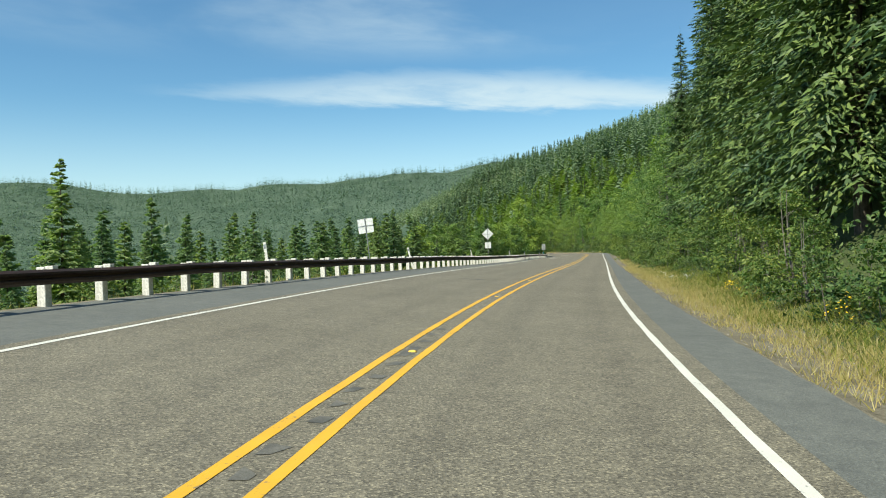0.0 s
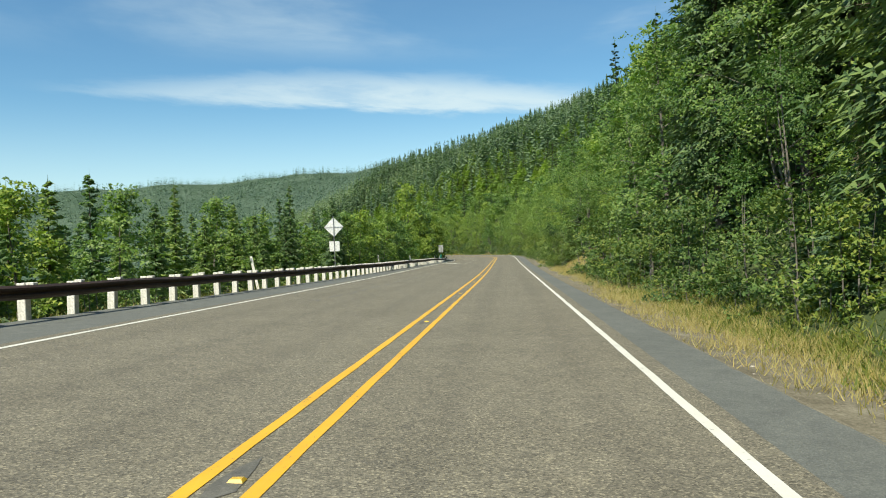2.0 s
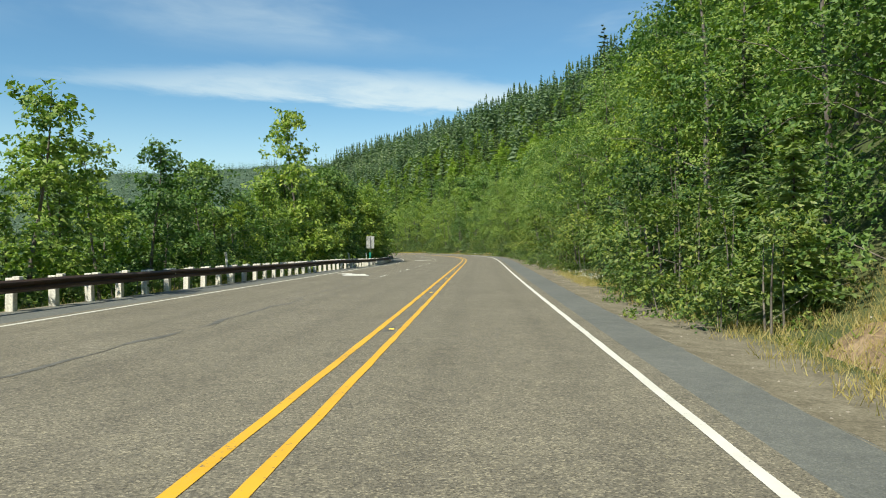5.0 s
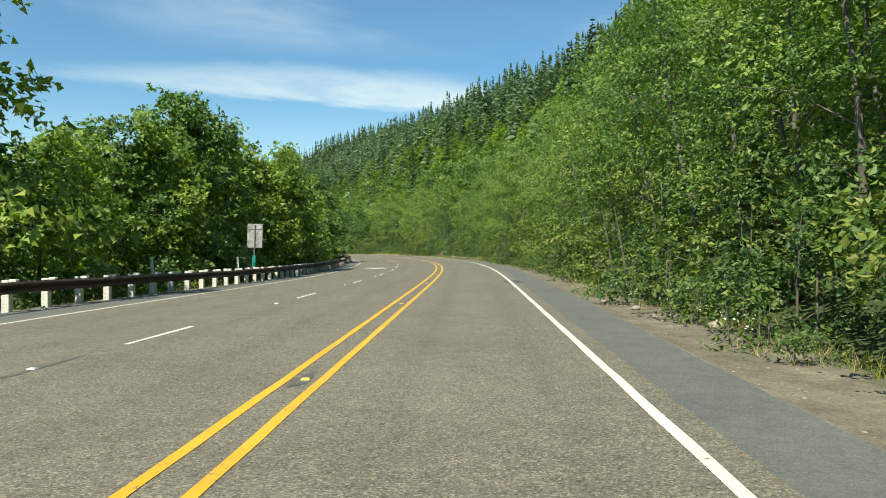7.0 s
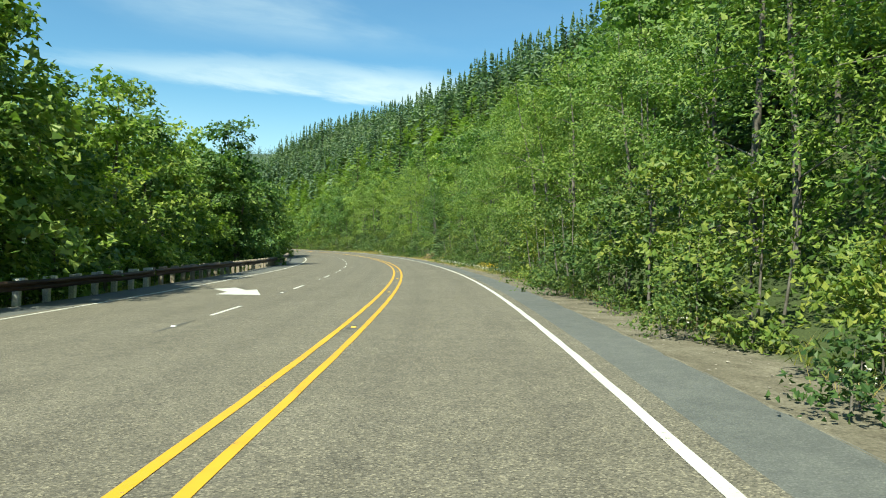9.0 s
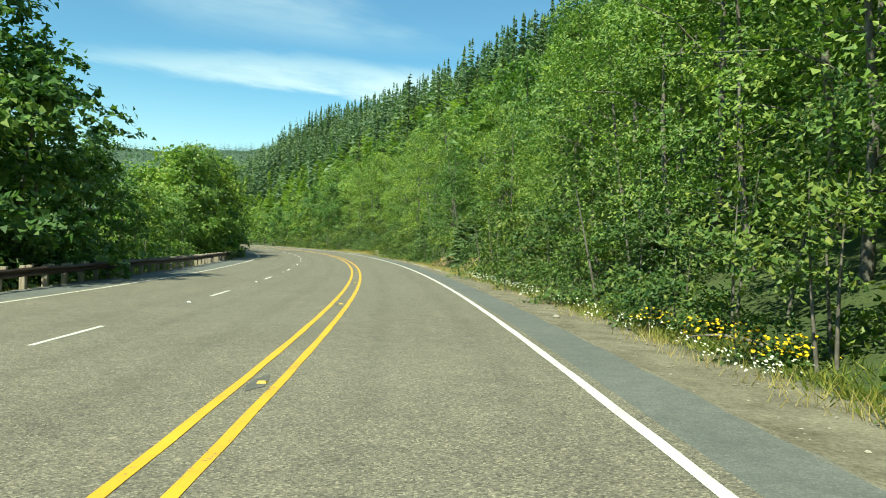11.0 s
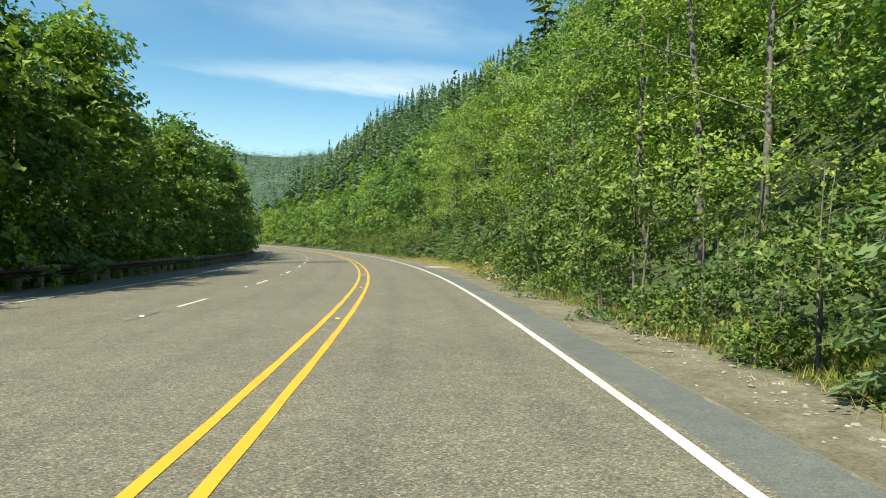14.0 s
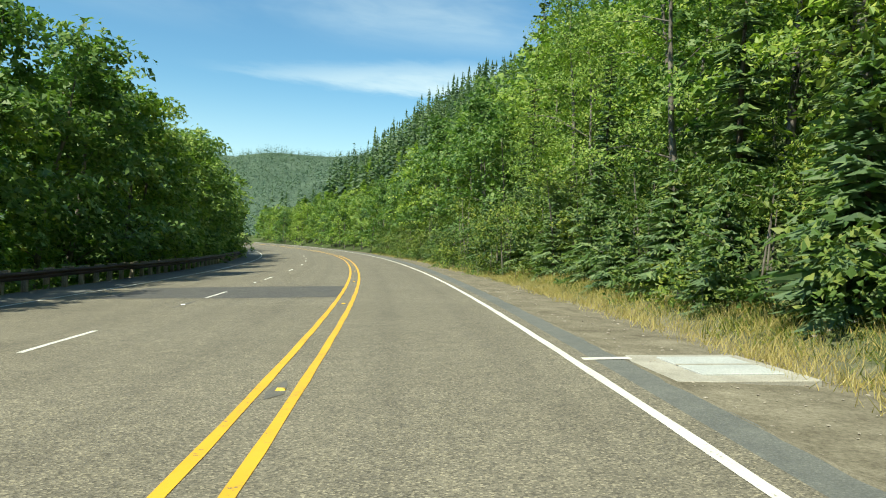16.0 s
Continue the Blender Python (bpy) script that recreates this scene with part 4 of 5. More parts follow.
s = 16.0
while s < 452:
    if not inside(s, BARE_R):
        k = wild.uniform(0.75, 1.4) * (0.7 if s < 46 else 0.85 if s < 70 else 0.88 if inside(s, OVERHUNG) else 1)
        d = thicket_foot(s) + 1.15 * k + wild.uniform(-0.15, 0.7) + (0.35 if inside(s, OVERHUNG) else 0)
        any_of(bushes).put(s, d, k, wild.uniform(0, 360), -0.15, "thicket along the bank")
        if wild.random() < 0.22:
            any_of(low_firs).put(s + 1.0, d + wild.uniform(0.1, 1.0), wild.uniform(0.45, 1.0), wild.uniform(0, 360), group="saplings along the bank")
        if wild.random() < 0.75:
            any_of(low_bushes).put(s + wild.uniform(-1, 1), thicket_foot(s) + wild.uniform(0.2, 0.8), wild.uniform(0.5, 1.2), wild.uniform(0, 360), -0.08, "low growth along the verge", "low leafy weeds spilling onto the gravel verge")
    s += wild.uniform(2.2, 3.4)
# second row
s = 70.0
while s < 446:
    if not inside(s, BARE_R):
        high = 305 < s < 420
        k = any_of(tall_alders if high and wild.random() < 0.7 else alders)
        if s < 132 and wild.random() < 0.5:
            any_of(slope_firs).put(s, 9.6 + wild.uniform(-1.2, 1.2), wild.uniform(0.4, 0.72), wild.uniform(0, 360), group="firs on the hillside")
            s += 1.2
        if inside(s, OVERHUNG):
            any_of(tall_alders).put(s + 1.2, 8.5 + wild.uniform(-0.4, 0.5), wild.uniform(0.8, 1.0), wild.uniform(0, 360), -0.1, "alders along the bank", tilt=(0, wild.uniform(-8, -3)))
        k = k if s < 392 else any_of(valley_alders)
        k.put(s, (11.2 if 326 < s < 392 else 9.4) + wild.uniform(-0.9, 1.2), wild.uniform(0.92, 1.32), wild.uniform(0, 360), -0.1, "alders along the bank", tilt=(0, wild.uniform(-6, 0)))
    s += wild.uniform(3.5, 5.2)
# behind the bare banks
for a, b in BARE_R:
    for s in np.arange(a + 0.6, b, 2.3):
        any_of(alders).put(s, 11.4 + wild.uniform(-0.5, 0.8), wild.uniform(0.7, 1.0), wild.uniform(0, 360), -0.2, "alders along the bank")
        any_of(bushes).put(s + 1.0, 10.2 + wild.uniform(-0.4, 0.5), wild.uniform(0.6, 0.9), wild.uniform(0, 360), -0.2, "thicket along the bank")
# higher on the slope
for s in np.arange(66, 452, 5.6):
    k = any_of(slope_firs) if wild.random() < 0.12 else any_of(back_alders)
    k.put(s + wild.uniform(-1.5, 1.5), 14.2 + wild.uniform(-1.5, 1.5), wild.uniform(0.95, 1.35), wild.uniform(0, 360), -0.2, "trees on the hillside")
for s in np.arange(68, 452, 6.6):
    k = any_of(hill_firs) if wild.random() < 0.16 else any_of(back_alders)
    k.put(s + wild.uniform(-2, 2), 19.2 + wild.uniform(-1.5, 1.8), wild.uniform(0.95, 1.3), wild.uniform(0, 360), -0.2, "trees on the hillside")
for s in np.arange(110, 452, 6.4):
    any_of(back_alders).put(s + wild.uniform(-2, 2), 25.0 + wild.uniform(-1.8, 2), wild.uniform(0.95, 1.3), wild.uniform(0, 360), -0.2, "trees on the hillside")
# a rank of firs above the alders
for s in np.arange(120, 452, 4.4):
    any_of(hill_firs).put(s + wild.uniform(-2, 2), 35 + wild.uniform(-4, 6), wild.uniform(0.8, 1.05), wild.uniform(0, 360), -0.3, "firs on the hillside")
# round the far bend
for s in np.arange(446, 590, 5.0):
    for d in (7.5, 12.0, 17.0):
        any_of(back_alders).put(s + wild.uniform(-2, 2), d + wild.uniform(-1.5, 1.5), wild.uniform(0.7, 1.0), wild.uniform(0, 360), -0.2, "trees on the hillside")
# slim alders before the tall firs
for s in np.arange(50, 70, 3.4):
    any_of(alders).put(s + wild.uniform(-1, 1), 9.4 + wild.uniform(-0.6, 0.8), wild.uniform(0.55, 0.85), wild.uniform(0, 360), -0.1, "alders along the bank")
# firs among the alders
for s, d, k in ((88, 9.5, 0.8), (143, 9.8, 0.5), (148.5, 10.0, 0.55), (152, 9.2, 0.55), (158, 8.8, 0.5), (214, 11, 0.7), (356, 9.2, 0.42), (362, 9.8, 0.6), (372, 9.0, 0.45), (388, 9.4, 0.55)):
    any_of(slope_firs).put(s, d, k, wild.uniform(0, 360), group="firs on the hillside")

for s, d, k in ((332, 7.7, 0.8), (334.4, 8.0, 0.95), (337.2, 8.2, 1.0), (340.2, 8.1, 0.85), (343.5, 8.3, 0.9), (353.5, 8.0, 1.15), (357.5, 7.4, 0.75), (361, 7.6, 0.95), (364.5, 7.2, 0.7), (368, 7.5, 0.9), (373, 7.2, 0.75), (379, 7.2, 0.8), (333.5, 6.7, 0.5), (336, 6.3, 0.42), (339, 6.6, 0.55), (341.5, 7.0, 0.6), (138, 7.8, 0.9), (141, 7.6, 0.9), (144.2, 7.9, 1.1), (147, 7.7, 0.9), (150, 7.8, 1.0), (268, 7.2, 0.6), (286.4, 6.2, 0.85), (288.2, 7.4, 1.0), (288.6, 6.8, 0.6)):
    any_of(low_firs).put(s, d, k, wild.uniform(0, 360), group="saplings along the bank")

# undergrowth higher on the bank by the wide verge
for s in np.arange(326, 392, 2.7):
    for d in (9.8, 12.8):
        any_of(bushes).put(s + wild.uniform(-0.8, 0.8), d + wild.uniform(-0.8, 0.8), wild.uniform(0.7, 1.1), wild.uniform(0, 360), -0.2, "thicket along the bank", "dense green thicket in the shade of tall alders")

# valley side: young firs first, then alders
for row, (off, lo, hi) in enumerate(((4.0, 0.5, 0.8), (6.0, 0.55, 0.85), (8.5, 0.65, 0.95), (12.0, 0.75, 1.0), (15.5, 0.85, 1.15), (19.5, 0.9, 1.25))):
    s = -6.0 + row
    while s < 150 + 8 * row:
        low = (0.60 if row < 3 else 0.86) if s < 50 else (0.95 if 58 < s < 72 else 0.82)
        slim = 1.42 if 92 < s < 114 else 1.0
        if not (row == 0 and (84 < s < 102 or 34 < s < 47 or s > 60 and wild.random() < 0.6)):
            any_of(young_firs).put(s, float(rail_line(s)) - off + wild.uniform(-1.3, 1.3), low * wild.uniform(lo, hi), wild.uniform(0, 360), -0.1, "young firs below the road", tall=slim)
        s += wild.uniform(1.3, 2.4) + row * 0.5


for s, k in ((205, 0.7), (322, 0.8)):
    any_of(slope_firs).put(s, float(rail_line(s)) - 5.2, k, wild.uniform(0, 360), -0.2, "firs below the road", "lone airy fir standing among the valley alders")


for s, d, k, tall in ((170.5, 4.0, 1.12, 1.22), (167.6, 6.0, 0.95, 1.1), (194.5, 4.6, 1.15, 1.22), (187, 4.4, 1.0, 1.12)):
    any_of(valley_alders).put(s, float(rail_line(s)) - d, k, wild.uniform(0, 360), -0.2, "alders below the road", "tall airy alder standing above its neighbours", tall=tall)


def valley_height(s):
    """How tall the valley side's alders stand, along the road."""
    return float(np.interp(s, [60, 110, 150, 165, 170, 176, 184, 193, 200, 206, 215, 230, 250, 266, 271, 274, 278, 290, 299, 305, 311, 317, 330, 340, 350, 372, 390, 430, 455], [0.45, 0.66, 0.7, 0.72, 0.82, 0.82, 0.95, 1.12, 1.2, 1.22, 1.18, 1.0, 1.1, 1.4, 1.2, 0.98, 0.74, 0.66, 0.6, 0.78, 1.2, 1.34, 1.3, 1.24, 1.18, 1.14, 1.28, 1.3, 1.1]))


s = 62.0
while s < 540:
    for row in range(2 if s < 450 else 1):
        d = float(rail_line(s)) - ((3.4 if s < 215 else 4.0) + row * 4.0) + wild.uniform(-0.6, 0.6)
        if row and wild.random() < 0.3:
            continue
        if 164 < s < 206 or 238 < s < 262:
            d -= 2.0
        if 82 < s < 104 and not row:
            d -= 3.2
        if s > 84 or wild.random() < 0.5:
            any_of(back_alders if row or s > 450 else valley_alders).put(s, d, valley_height(s) * wild.uniform(0.85, 1.1), wild.uniform(0, 360), -0.2, "alders below the road")
    s += wild.uniform(2.3, 3.5) + (2 if s > 450 else 0)
s = 0.0
while s < 330:
    any_of(low_bushes).put(s, float(rail_line(s)) - 1.6 - wild.uniform(0, 0.9), wild.uniform(0.7, 1.3), wild.uniform(0, 360), -0.1, "low growth behind the guardrail")
    s += wild.uniform(2.0, 4.0)


# ---- far woods ----
def far_trees(name, label, xs, ys, zs, hs, rs, sprays, material, rng, conical=True):
    """Many small trees in one mesh: each a spire or a round crown of drooping sprays."""
    n = len(xs)
    f = (np.arange(sprays)[None, :] + rng.uniform(0, 1, (n, sprays))) / sprays
    f = f ** (1.25 if conical else 0.9)
    a = np.arange(sprays)[None, :] * 2.4 + rng.uniform(0, 6.28, (n, 1)) + rng.normal(0, 0.3, (n, sprays))
    if conical:
        wide = (1 - f) ** 0.85 * (0.82 + 0.18 * np.sin(f * 40 + rng.uniform(0, 6, (n, 1)))) + 0.03
        dip, size = -0.45, 1.0
    else:
        wide = np.sin(np.pi * (f * 0.84 + 0.13)) * rng.uniform(0.75, 1.15, (n, 1))
        dip, size = 0.1, 0.85
    r = rs[:, None] * wide * rng.uniform(0.75, 1.2, (n, sprays))
    ln = (r * 0.85 + rs[:, None] * 0.18) * size
    out = np.stack([np.cos(a), np.sin(a), np.full(a.shape, dip)], -1) + rng.normal(0, 0.16, (n, sprays, 3))
    ax = unit(out).reshape(-1, 3)
    c = np.stack([xs[:, None] + np.cos(a) * r * 0.55, ys[:, None] + np.sin(a) * r * 0.55, zs[:, None] + hs[:, None] * f], -1).reshape(-1, 3)
    ac = unit(np.cross(np.array([0, 0, 1.0]) + rng.normal(0, 0.35, ax.shape), ax))
    v, q = slips(c, ax, ac, ln.ravel(), (ln * rng.uniform(0.75, 1.15, ln.shape)).ravel() * (0.8 if conical else 1.0))
    if conical:
        # leading shoots
        up = np.tile(np.array([0, 0, 1.0]), (n, 1))
        side = np.stack([np.cos(a[:, 0]), np.sin(a[:, 0]), np.zeros(n)], -1)
        v2, q2 = slips(np.stack([xs, ys, zs + hs * 0.97], -1), up, side, hs * 0.13, hs * 0.05)
        v, q = np.concatenate([v, v2]), np.concatenate([q, q2 + len(v)])
    me = mesh_of(name, v.tolist(), q.tolist(), material)
    return tagged(new(name, me), label, "forest", kind="stuff")


frng = np.random.default_rng(21)


def slope_woods(n, s_lo, s_hi, d_lo, d_hi):
    s = frng.uniform(s_lo, s_hi, n)
    d = d_lo + (d_hi - d_lo) * frng.uniform(0, 1, n) ** 1.25
    x, y, z = place(s, d)
    return x, y, np.maximum(z, crest_height(x, y)) - 0.6, s, d


x, y, z, s, d = slope_woods(4400, -10, 660, 24, 150)
leaf = frng.uniform(0, 1, len(x)) < np.clip(1.0 - (d - 34) / 40, 0.04, 0.92)
hh = frng.uniform(12, 21, len(x))
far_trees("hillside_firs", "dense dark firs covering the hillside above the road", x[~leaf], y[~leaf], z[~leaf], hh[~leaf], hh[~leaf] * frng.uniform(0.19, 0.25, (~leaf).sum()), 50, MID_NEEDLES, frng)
far_trees("hillside_alders", "bright green alders on the lower hillside", x[leaf], y[leaf], z[leaf], hh[leaf] * 0.62, hh[leaf] * 0.18, 110, FAR_LEAF, frng, False)
x, y, z, s, d = slope_woods(9500, 60, 990, 80, 420)
hh = frng.uniform(9, 15, len(x))
far_trees("hilltop_firs", "firs in close ranks on the upper hillside", x, y, z, hh, hh * frng.uniform(0.23, 0.30, len(x)), 25, HAZED_NEEDLES, frng)
# valley floor and the ridge across it
n = 26000
x = frng.uniform(-2000, 700, n)
y = frng.uniform(1080, 2540, n)
n2 = 3200
x = np.concatenate([x, frng.uniform(-700, -10, n2)])
y = np.concatenate([y, frng.uniform(20, 900, n2)])
s, d = locate(x, y)
keep = (d < -130) | (d > 420) | (s > 985)
x, y = x[keep], y[keep]
z = ground_z(x, y) - 0.8
hh = frng.uniform(13, 24, len(x))
far_trees("ridge_firs", "dark firs on the ridge across the valley", x, y, z, hh, hh * frng.uniform(0.24, 0.34, len(x)), 7, HAZED_RIDGE_NEEDLES, frng)
sv = frng.uniform(-20, 440, 1800)
dv = -34 - 130 * frng.uniform(0, 1, 1800) ** 1.2
x, y, z = place(sv, dv)
hh = frng.uniform(7, 13, len(x))
far_trees("valley_firs", "young firs covering the slope down to the valley", x, y, z - 0.5, hh, hh * frng.uniform(0.15, 0.24, len(x)), 56, HAZED_NEEDLES, frng)


# ---- cut banks of bare soil ----
BANKS = ((96.5, 121, 5.2, 10.0, 0.4), (277.5, 287, 5.2, 11.5, 0.5), (290, 298.5, 5.0, 9.0, 0.3))


def bank_rise(s, d, bank):
    """How far a cut bank's rough soil stands over the ground, at stations and offsets."""
    s0, s1, d0, d1, bulge = bank
    u, v = (s - s0) / (s1 - s0), (d - d0) / (d1 - d0)
    rim = np.clip(np.minimum(np.minimum(u, 1 - u) * 4.5, np.minimum(v * 6, (1 - v) * 3.5)), 0, 1)
    x, y, z = place(s, d)
    rough = 0.16 * np.sin(x * 1.7 + y * 0.9) * np.sin(y * 2.3 - x) + 0.09 * np.sin(x * 5.1) * np.sin(y * 4.3 + 1) + 0.05 * np.sin(x * 11 + y * 7)
    return -0.35 + rim * (0.42 + bulge * np.sin(np.pi * np.clip(v, 0, 1)) + rough)


def surface(s, d):
    """The open ground, with the cut banks on it."""
    x, y, z = place(s, d)
    for bank in BANKS:
        z = z + np.maximum(bank_rise(s, d, bank), 0)
    return x, y, z


def cut_bank(label, bank):
    s0, s1, d0, d1, bulge = bank
    sg, dg = np.meshgrid(np.arange(s0, s1 + 0.01, 0.3), np.arange(d0, d1 + 0.01, 0.25), indexing="ij")
    n, w = sg.shape
    x, y, z = place(sg.ravel(), dg.ravel())
    z = z + bank_rise(sg.ravel(), dg.ravel(), bank)
    idx = np.arange(n * w).reshape(n, w)
    q = np.stack([idx[:-1, :-1], idx[:-1, 1:], idx[1:, 1:], idx[1:, :-1]], -1).reshape(-1, 4)
    me = mesh_of("soil_bank", np.stack([x, y, z], -1).tolist(), q.tolist(), BARE_SOIL, True)
    return tagged(new("soil_bank", me), label, "bank", kind="structure")


cut_bank("dry tan soil cut bank tufted with yellow grass", BANKS[0])
cut_bank("steep tan soil slide of stones and dry grass", BANKS[1])
cut_bank("low tan soil slide strewn with pale stones", BANKS[2])


# ---- grass, flowers and stones ----
grng = np.random.default_rng(33)


def blades(name, label, s, d, tall, width, material, lean=0.35, lift=0.0):
    x, y, z = surface(s, d)
    n = len(s)
    ax = unit(np.stack([grng.normal(0, lean, n), grng.normal(0, lean, n), np.ones(n)], 1))
    ac = unit(np.cross(ax, grng.normal(0, 1, (n, 3))))
    c = np.stack([x, y, z + lift], 1) + ax * (tall * 0.45)[:, None]
    v, f = slips(c, ax, ac, tall, np.full(n, width) * grng.uniform(0.8, 1.8, n))
    return tagged(new(name, mesh_of(name, v.tolist(), f.tolist(), material)), label, "grass", kind="stuff")


def clumped(n, s0, s1, d0, d1, clump=26, spread=0.3):
    k = max(1, n // clump)
    cs, cd = grng.uniform(s0, s1, k), d0 + (d1 - d0) * grng.beta(1.6, 1.6, k)
    j = grng.integers(0, k, n)
    return cs[j] + grng.normal(0, spread, n), np.clip(cd[j] + grng.normal(0, spread * 0.8, n), d0 - 0.2, d1 + 0.4)


def verge(n_dry, n_green, s0, s1, d0, d1):
    s, d = clumped(n_dry, s0, s1, d0, d0 + (d1 - d0) * 0.75)
    out = [(s, d)]
    s, d = clumped(n_green, s0, s1, d0 + (d1 - d0) * 0.3, d1)
    out.append((s, d))
    return out


dry, green = [], []
for args in ((12000, 7000, 8, 75, 3.5, 7.2), (4200, 1200, 75, 116, 4.2, 7.5), (1500, 1100, 116, 235, 4.5, 6.2), (700, 2600, 235, 272, 4.2, 6.4), (2600, 900, 270, 300, 4.3, 7.0), (1600, 2600, 300, 340, 4.6, 6.8), (6500, 2800, 338, 384, 5.1, 8.2), (1800, 1600, 384, 450, 4.4, 6.8)):
    args = (int(args[0] * 3.2), int(args[1] * 3.0), *args[2:])
    a, b = verge(*args)
    dry.append(a)
    green.append(b)
# tufts on the bare banks
dry.append(clumped(17000, 92, 122, 5.0, 9.4, 30, 0.35))
dry.append(clumped(3000, 138, 151, 4.4, 6.6, 30, 0.3))
dry.append(clumped(3500, 289, 299, 5.0, 9.0, 30, 0.3))
dry.append(clumped(9000, 274, 288, 5.2, 11.6, 30, 0.3))
# behind the guardrail
bs = grng.uniform(0, 330, 5200)
dry.append((bs, smooth_at(D_RAIL, bs) - 0.55 - grng.uniform(0, 1.3, len(bs))))
gs = grng.uniform(0, 330, 4200)
green.append((gs, smooth_at(D_RAIL, gs) - 0.75 - grng.uniform(0, 2.0, len(gs))))
s, d = np.concatenate([q[0] for q in dry]), np.concatenate([q[1] for q in dry])
blades("dry_grass", "tall dry yellow grass along the verge", s, d, grng.uniform(0.10, 0.36, len(s)) * np.where(s < 85, 0.8, 1.0), 0.010, DRY_GRASS, 0.5)
s, d = np.concatenate([q[0] for q in green]), np.concatenate([q[1] for q in green])
blades("green_grass", "green weeds and grass below the thicket", s, d, grng.uniform(0.10, 0.30, len(s)), 0.024, GREEN_GRASS, 0.8)


def blooms(name, label, spans, size, tall, material):
    ss, dd = [], []
    for n, s0, s1, d0, d1 in spans:
        s, d = clumped(n, s0, s1, d0, d1, 16, 0.22)
        ss.append(s)
        dd.append(d)
    s, d = np.concatenate(ss), np.concatenate(dd)
    n = len(s)
    x, y, z = place(s, d)
    h = grng.uniform(tall * 0.5, tall, n)
    nrm = unit(np.stack([grng.normal(0, 0.4, n), grng.normal(-0.3, 0.4, n), np.ones(n)], 1))
    ax = unit(np.cross(nrm, grng.normal(0, 1, (n, 3))))
    ac = np.cross(nrm, ax)
    sz = size * grng.uniform(0.7, 1.3, n)
    v, f = kites(np.stack([x, y, z + h], 1), ax, ac, sz, sz * 0.95, 0.12)
    v2, f2 = kites(np.stack([x, y, z + h + 0.004], 1), unit(ax + ac), unit(ac - ax), sz, sz * 0.95, 0.12)
    me = mesh_of(name, np.concatenate([v, v2]).tolist(), np.concatenate([f, f2 + len(v)]).tolist(), material)
    return tagged(new(name, me), label, "flowers", kind="stuff")


blooms("white_daisies", "white daisies flowering in drifts along the verge", ((200, 139, 150, 4.6, 6.0), (640, 234, 272, 4.1, 5.2), (160, 160, 176, 4.4, 5.4), (260, 322, 336, 4.6, 5.6), (120, 340, 352, 6.4, 7.2), (120, 190, 215, 4.4, 5.2), (60, 272, 280, 4.4, 5.6), (60, 20, 60, 4.8, 6.5)), 0.044, 0.38, PETAL_WHITE)
blooms("yellow_goldenrod", "yellow flower heads among the verge weeds", ((190, 241, 247, 4.6, 5.4), (90, 276, 280, 5.4, 6.2), (60, 333, 335, 4.8, 5.2), (50, 345, 349, 6.2, 7.0), (60, 12, 30, 5, 6.5)), 0.055, 0.62, PETAL_YELLOW)


def stones(name, label, spans, material):
    verts, faces = [], []
    for n, s0, s1, d0, d1, r0, r1 in spans:
        s, d = grng.uniform(s0, s1, n), grng.uniform(d0, d1, n)
        x, y, z = surface(s, d)
        r = r0 + (r1 - r0) * grng.uniform(0, 1, n) ** 2.2
        for i in range(n):
            k = len(verts)
            sc = grng.uniform(0.6, 1.3, 3) * r[i]
            a = grng.uniform(0, 6.28)
            for px, py, pz in ((1, 0, 0), (0, 1, 0), (-1, 0, 0), (0, -1, 0), (0.45, -0.2, 0.42), (-0.45, 0.3, 0.36), (0, 0, -0.5)):
                qx, qy = px * sc[0], py * sc[1]
                verts.append((x[i] + qx * math.cos(a) - qy * math.sin(a), y[i] + qx * math.sin(a) + qy * math.cos(a), z[i] + r[i] * 0.12 + pz * sc[2]))
            faces += [(k, k + 1, k + 4), (k + 1, k + 5, k + 4), (k + 1, k + 2, k + 5), (k + 2, k + 3, k + 5), (k + 3, k + 4, k + 5), (k + 3, k, k + 4), (k + 1, k, k + 6), (k + 2, k + 1, k + 6), (k + 3, k + 2, k + 6), (k, k + 3, k + 6)]
    return tagged(new(name, mesh_of(name, verts, faces, material)), label, "stones", kind="stuff")


stones("verge_gravel", "loose gravel and small stones beside the pavement", ((3600, 10, 400, 3.3, 4.8, 0.008, 0.035), (800, 266, 292, 4.0, 6.6, 0.015, 0.10), (420, 273, 287, 6.0, 13.0, 0.03, 0.16), (300, 99, 119, 5.4, 9.0, 0.02, 0.10), (320, 146, 176, 4.0, 6.2, 0.012, 0.07), (300, 338, 372, 3.4, 6.0, 0.012, 0.05), (520, 288, 299, 4.0, 7.5, 0.015, 0.11), (260, 299, 312, 4.0, 5.2, 0.012, 0.06)), STONE)

# single pale rocks on the verge
for s, d, r in ((249.5, 3.75, 0.085), (162.4, 4.9, 0.17), (166.5, 4.2, 0.12), (168.8, 3.8, 0.10), (332.3, 4.6, 0.12), (326.4, 4.7, 0.13), (46, 4.6, 0.13), (31, 4.4, 0.1)):
    bm = bmesh.new()
    bmesh.ops.create_icosphere(bm, subdivisions=2, radius=r)
    for v in bm.verts:
        v.co *= 1 + 0.28 * noise.noise(v.co * 6 / r * 0.12 + Vector((s, d, 0)))
        v.co.z *= 0.62
    me = bpy.data.meshes.new("rock")
    bm.to_mesh(me)
    bm.free()
    me.materials.append(STONE)
    rock = tagged(new("rock", me), "pale angular rock lying on the gravel verge", "rock", "rocks on the verge")
    rock.location = spot(s, d, r * 0.3)


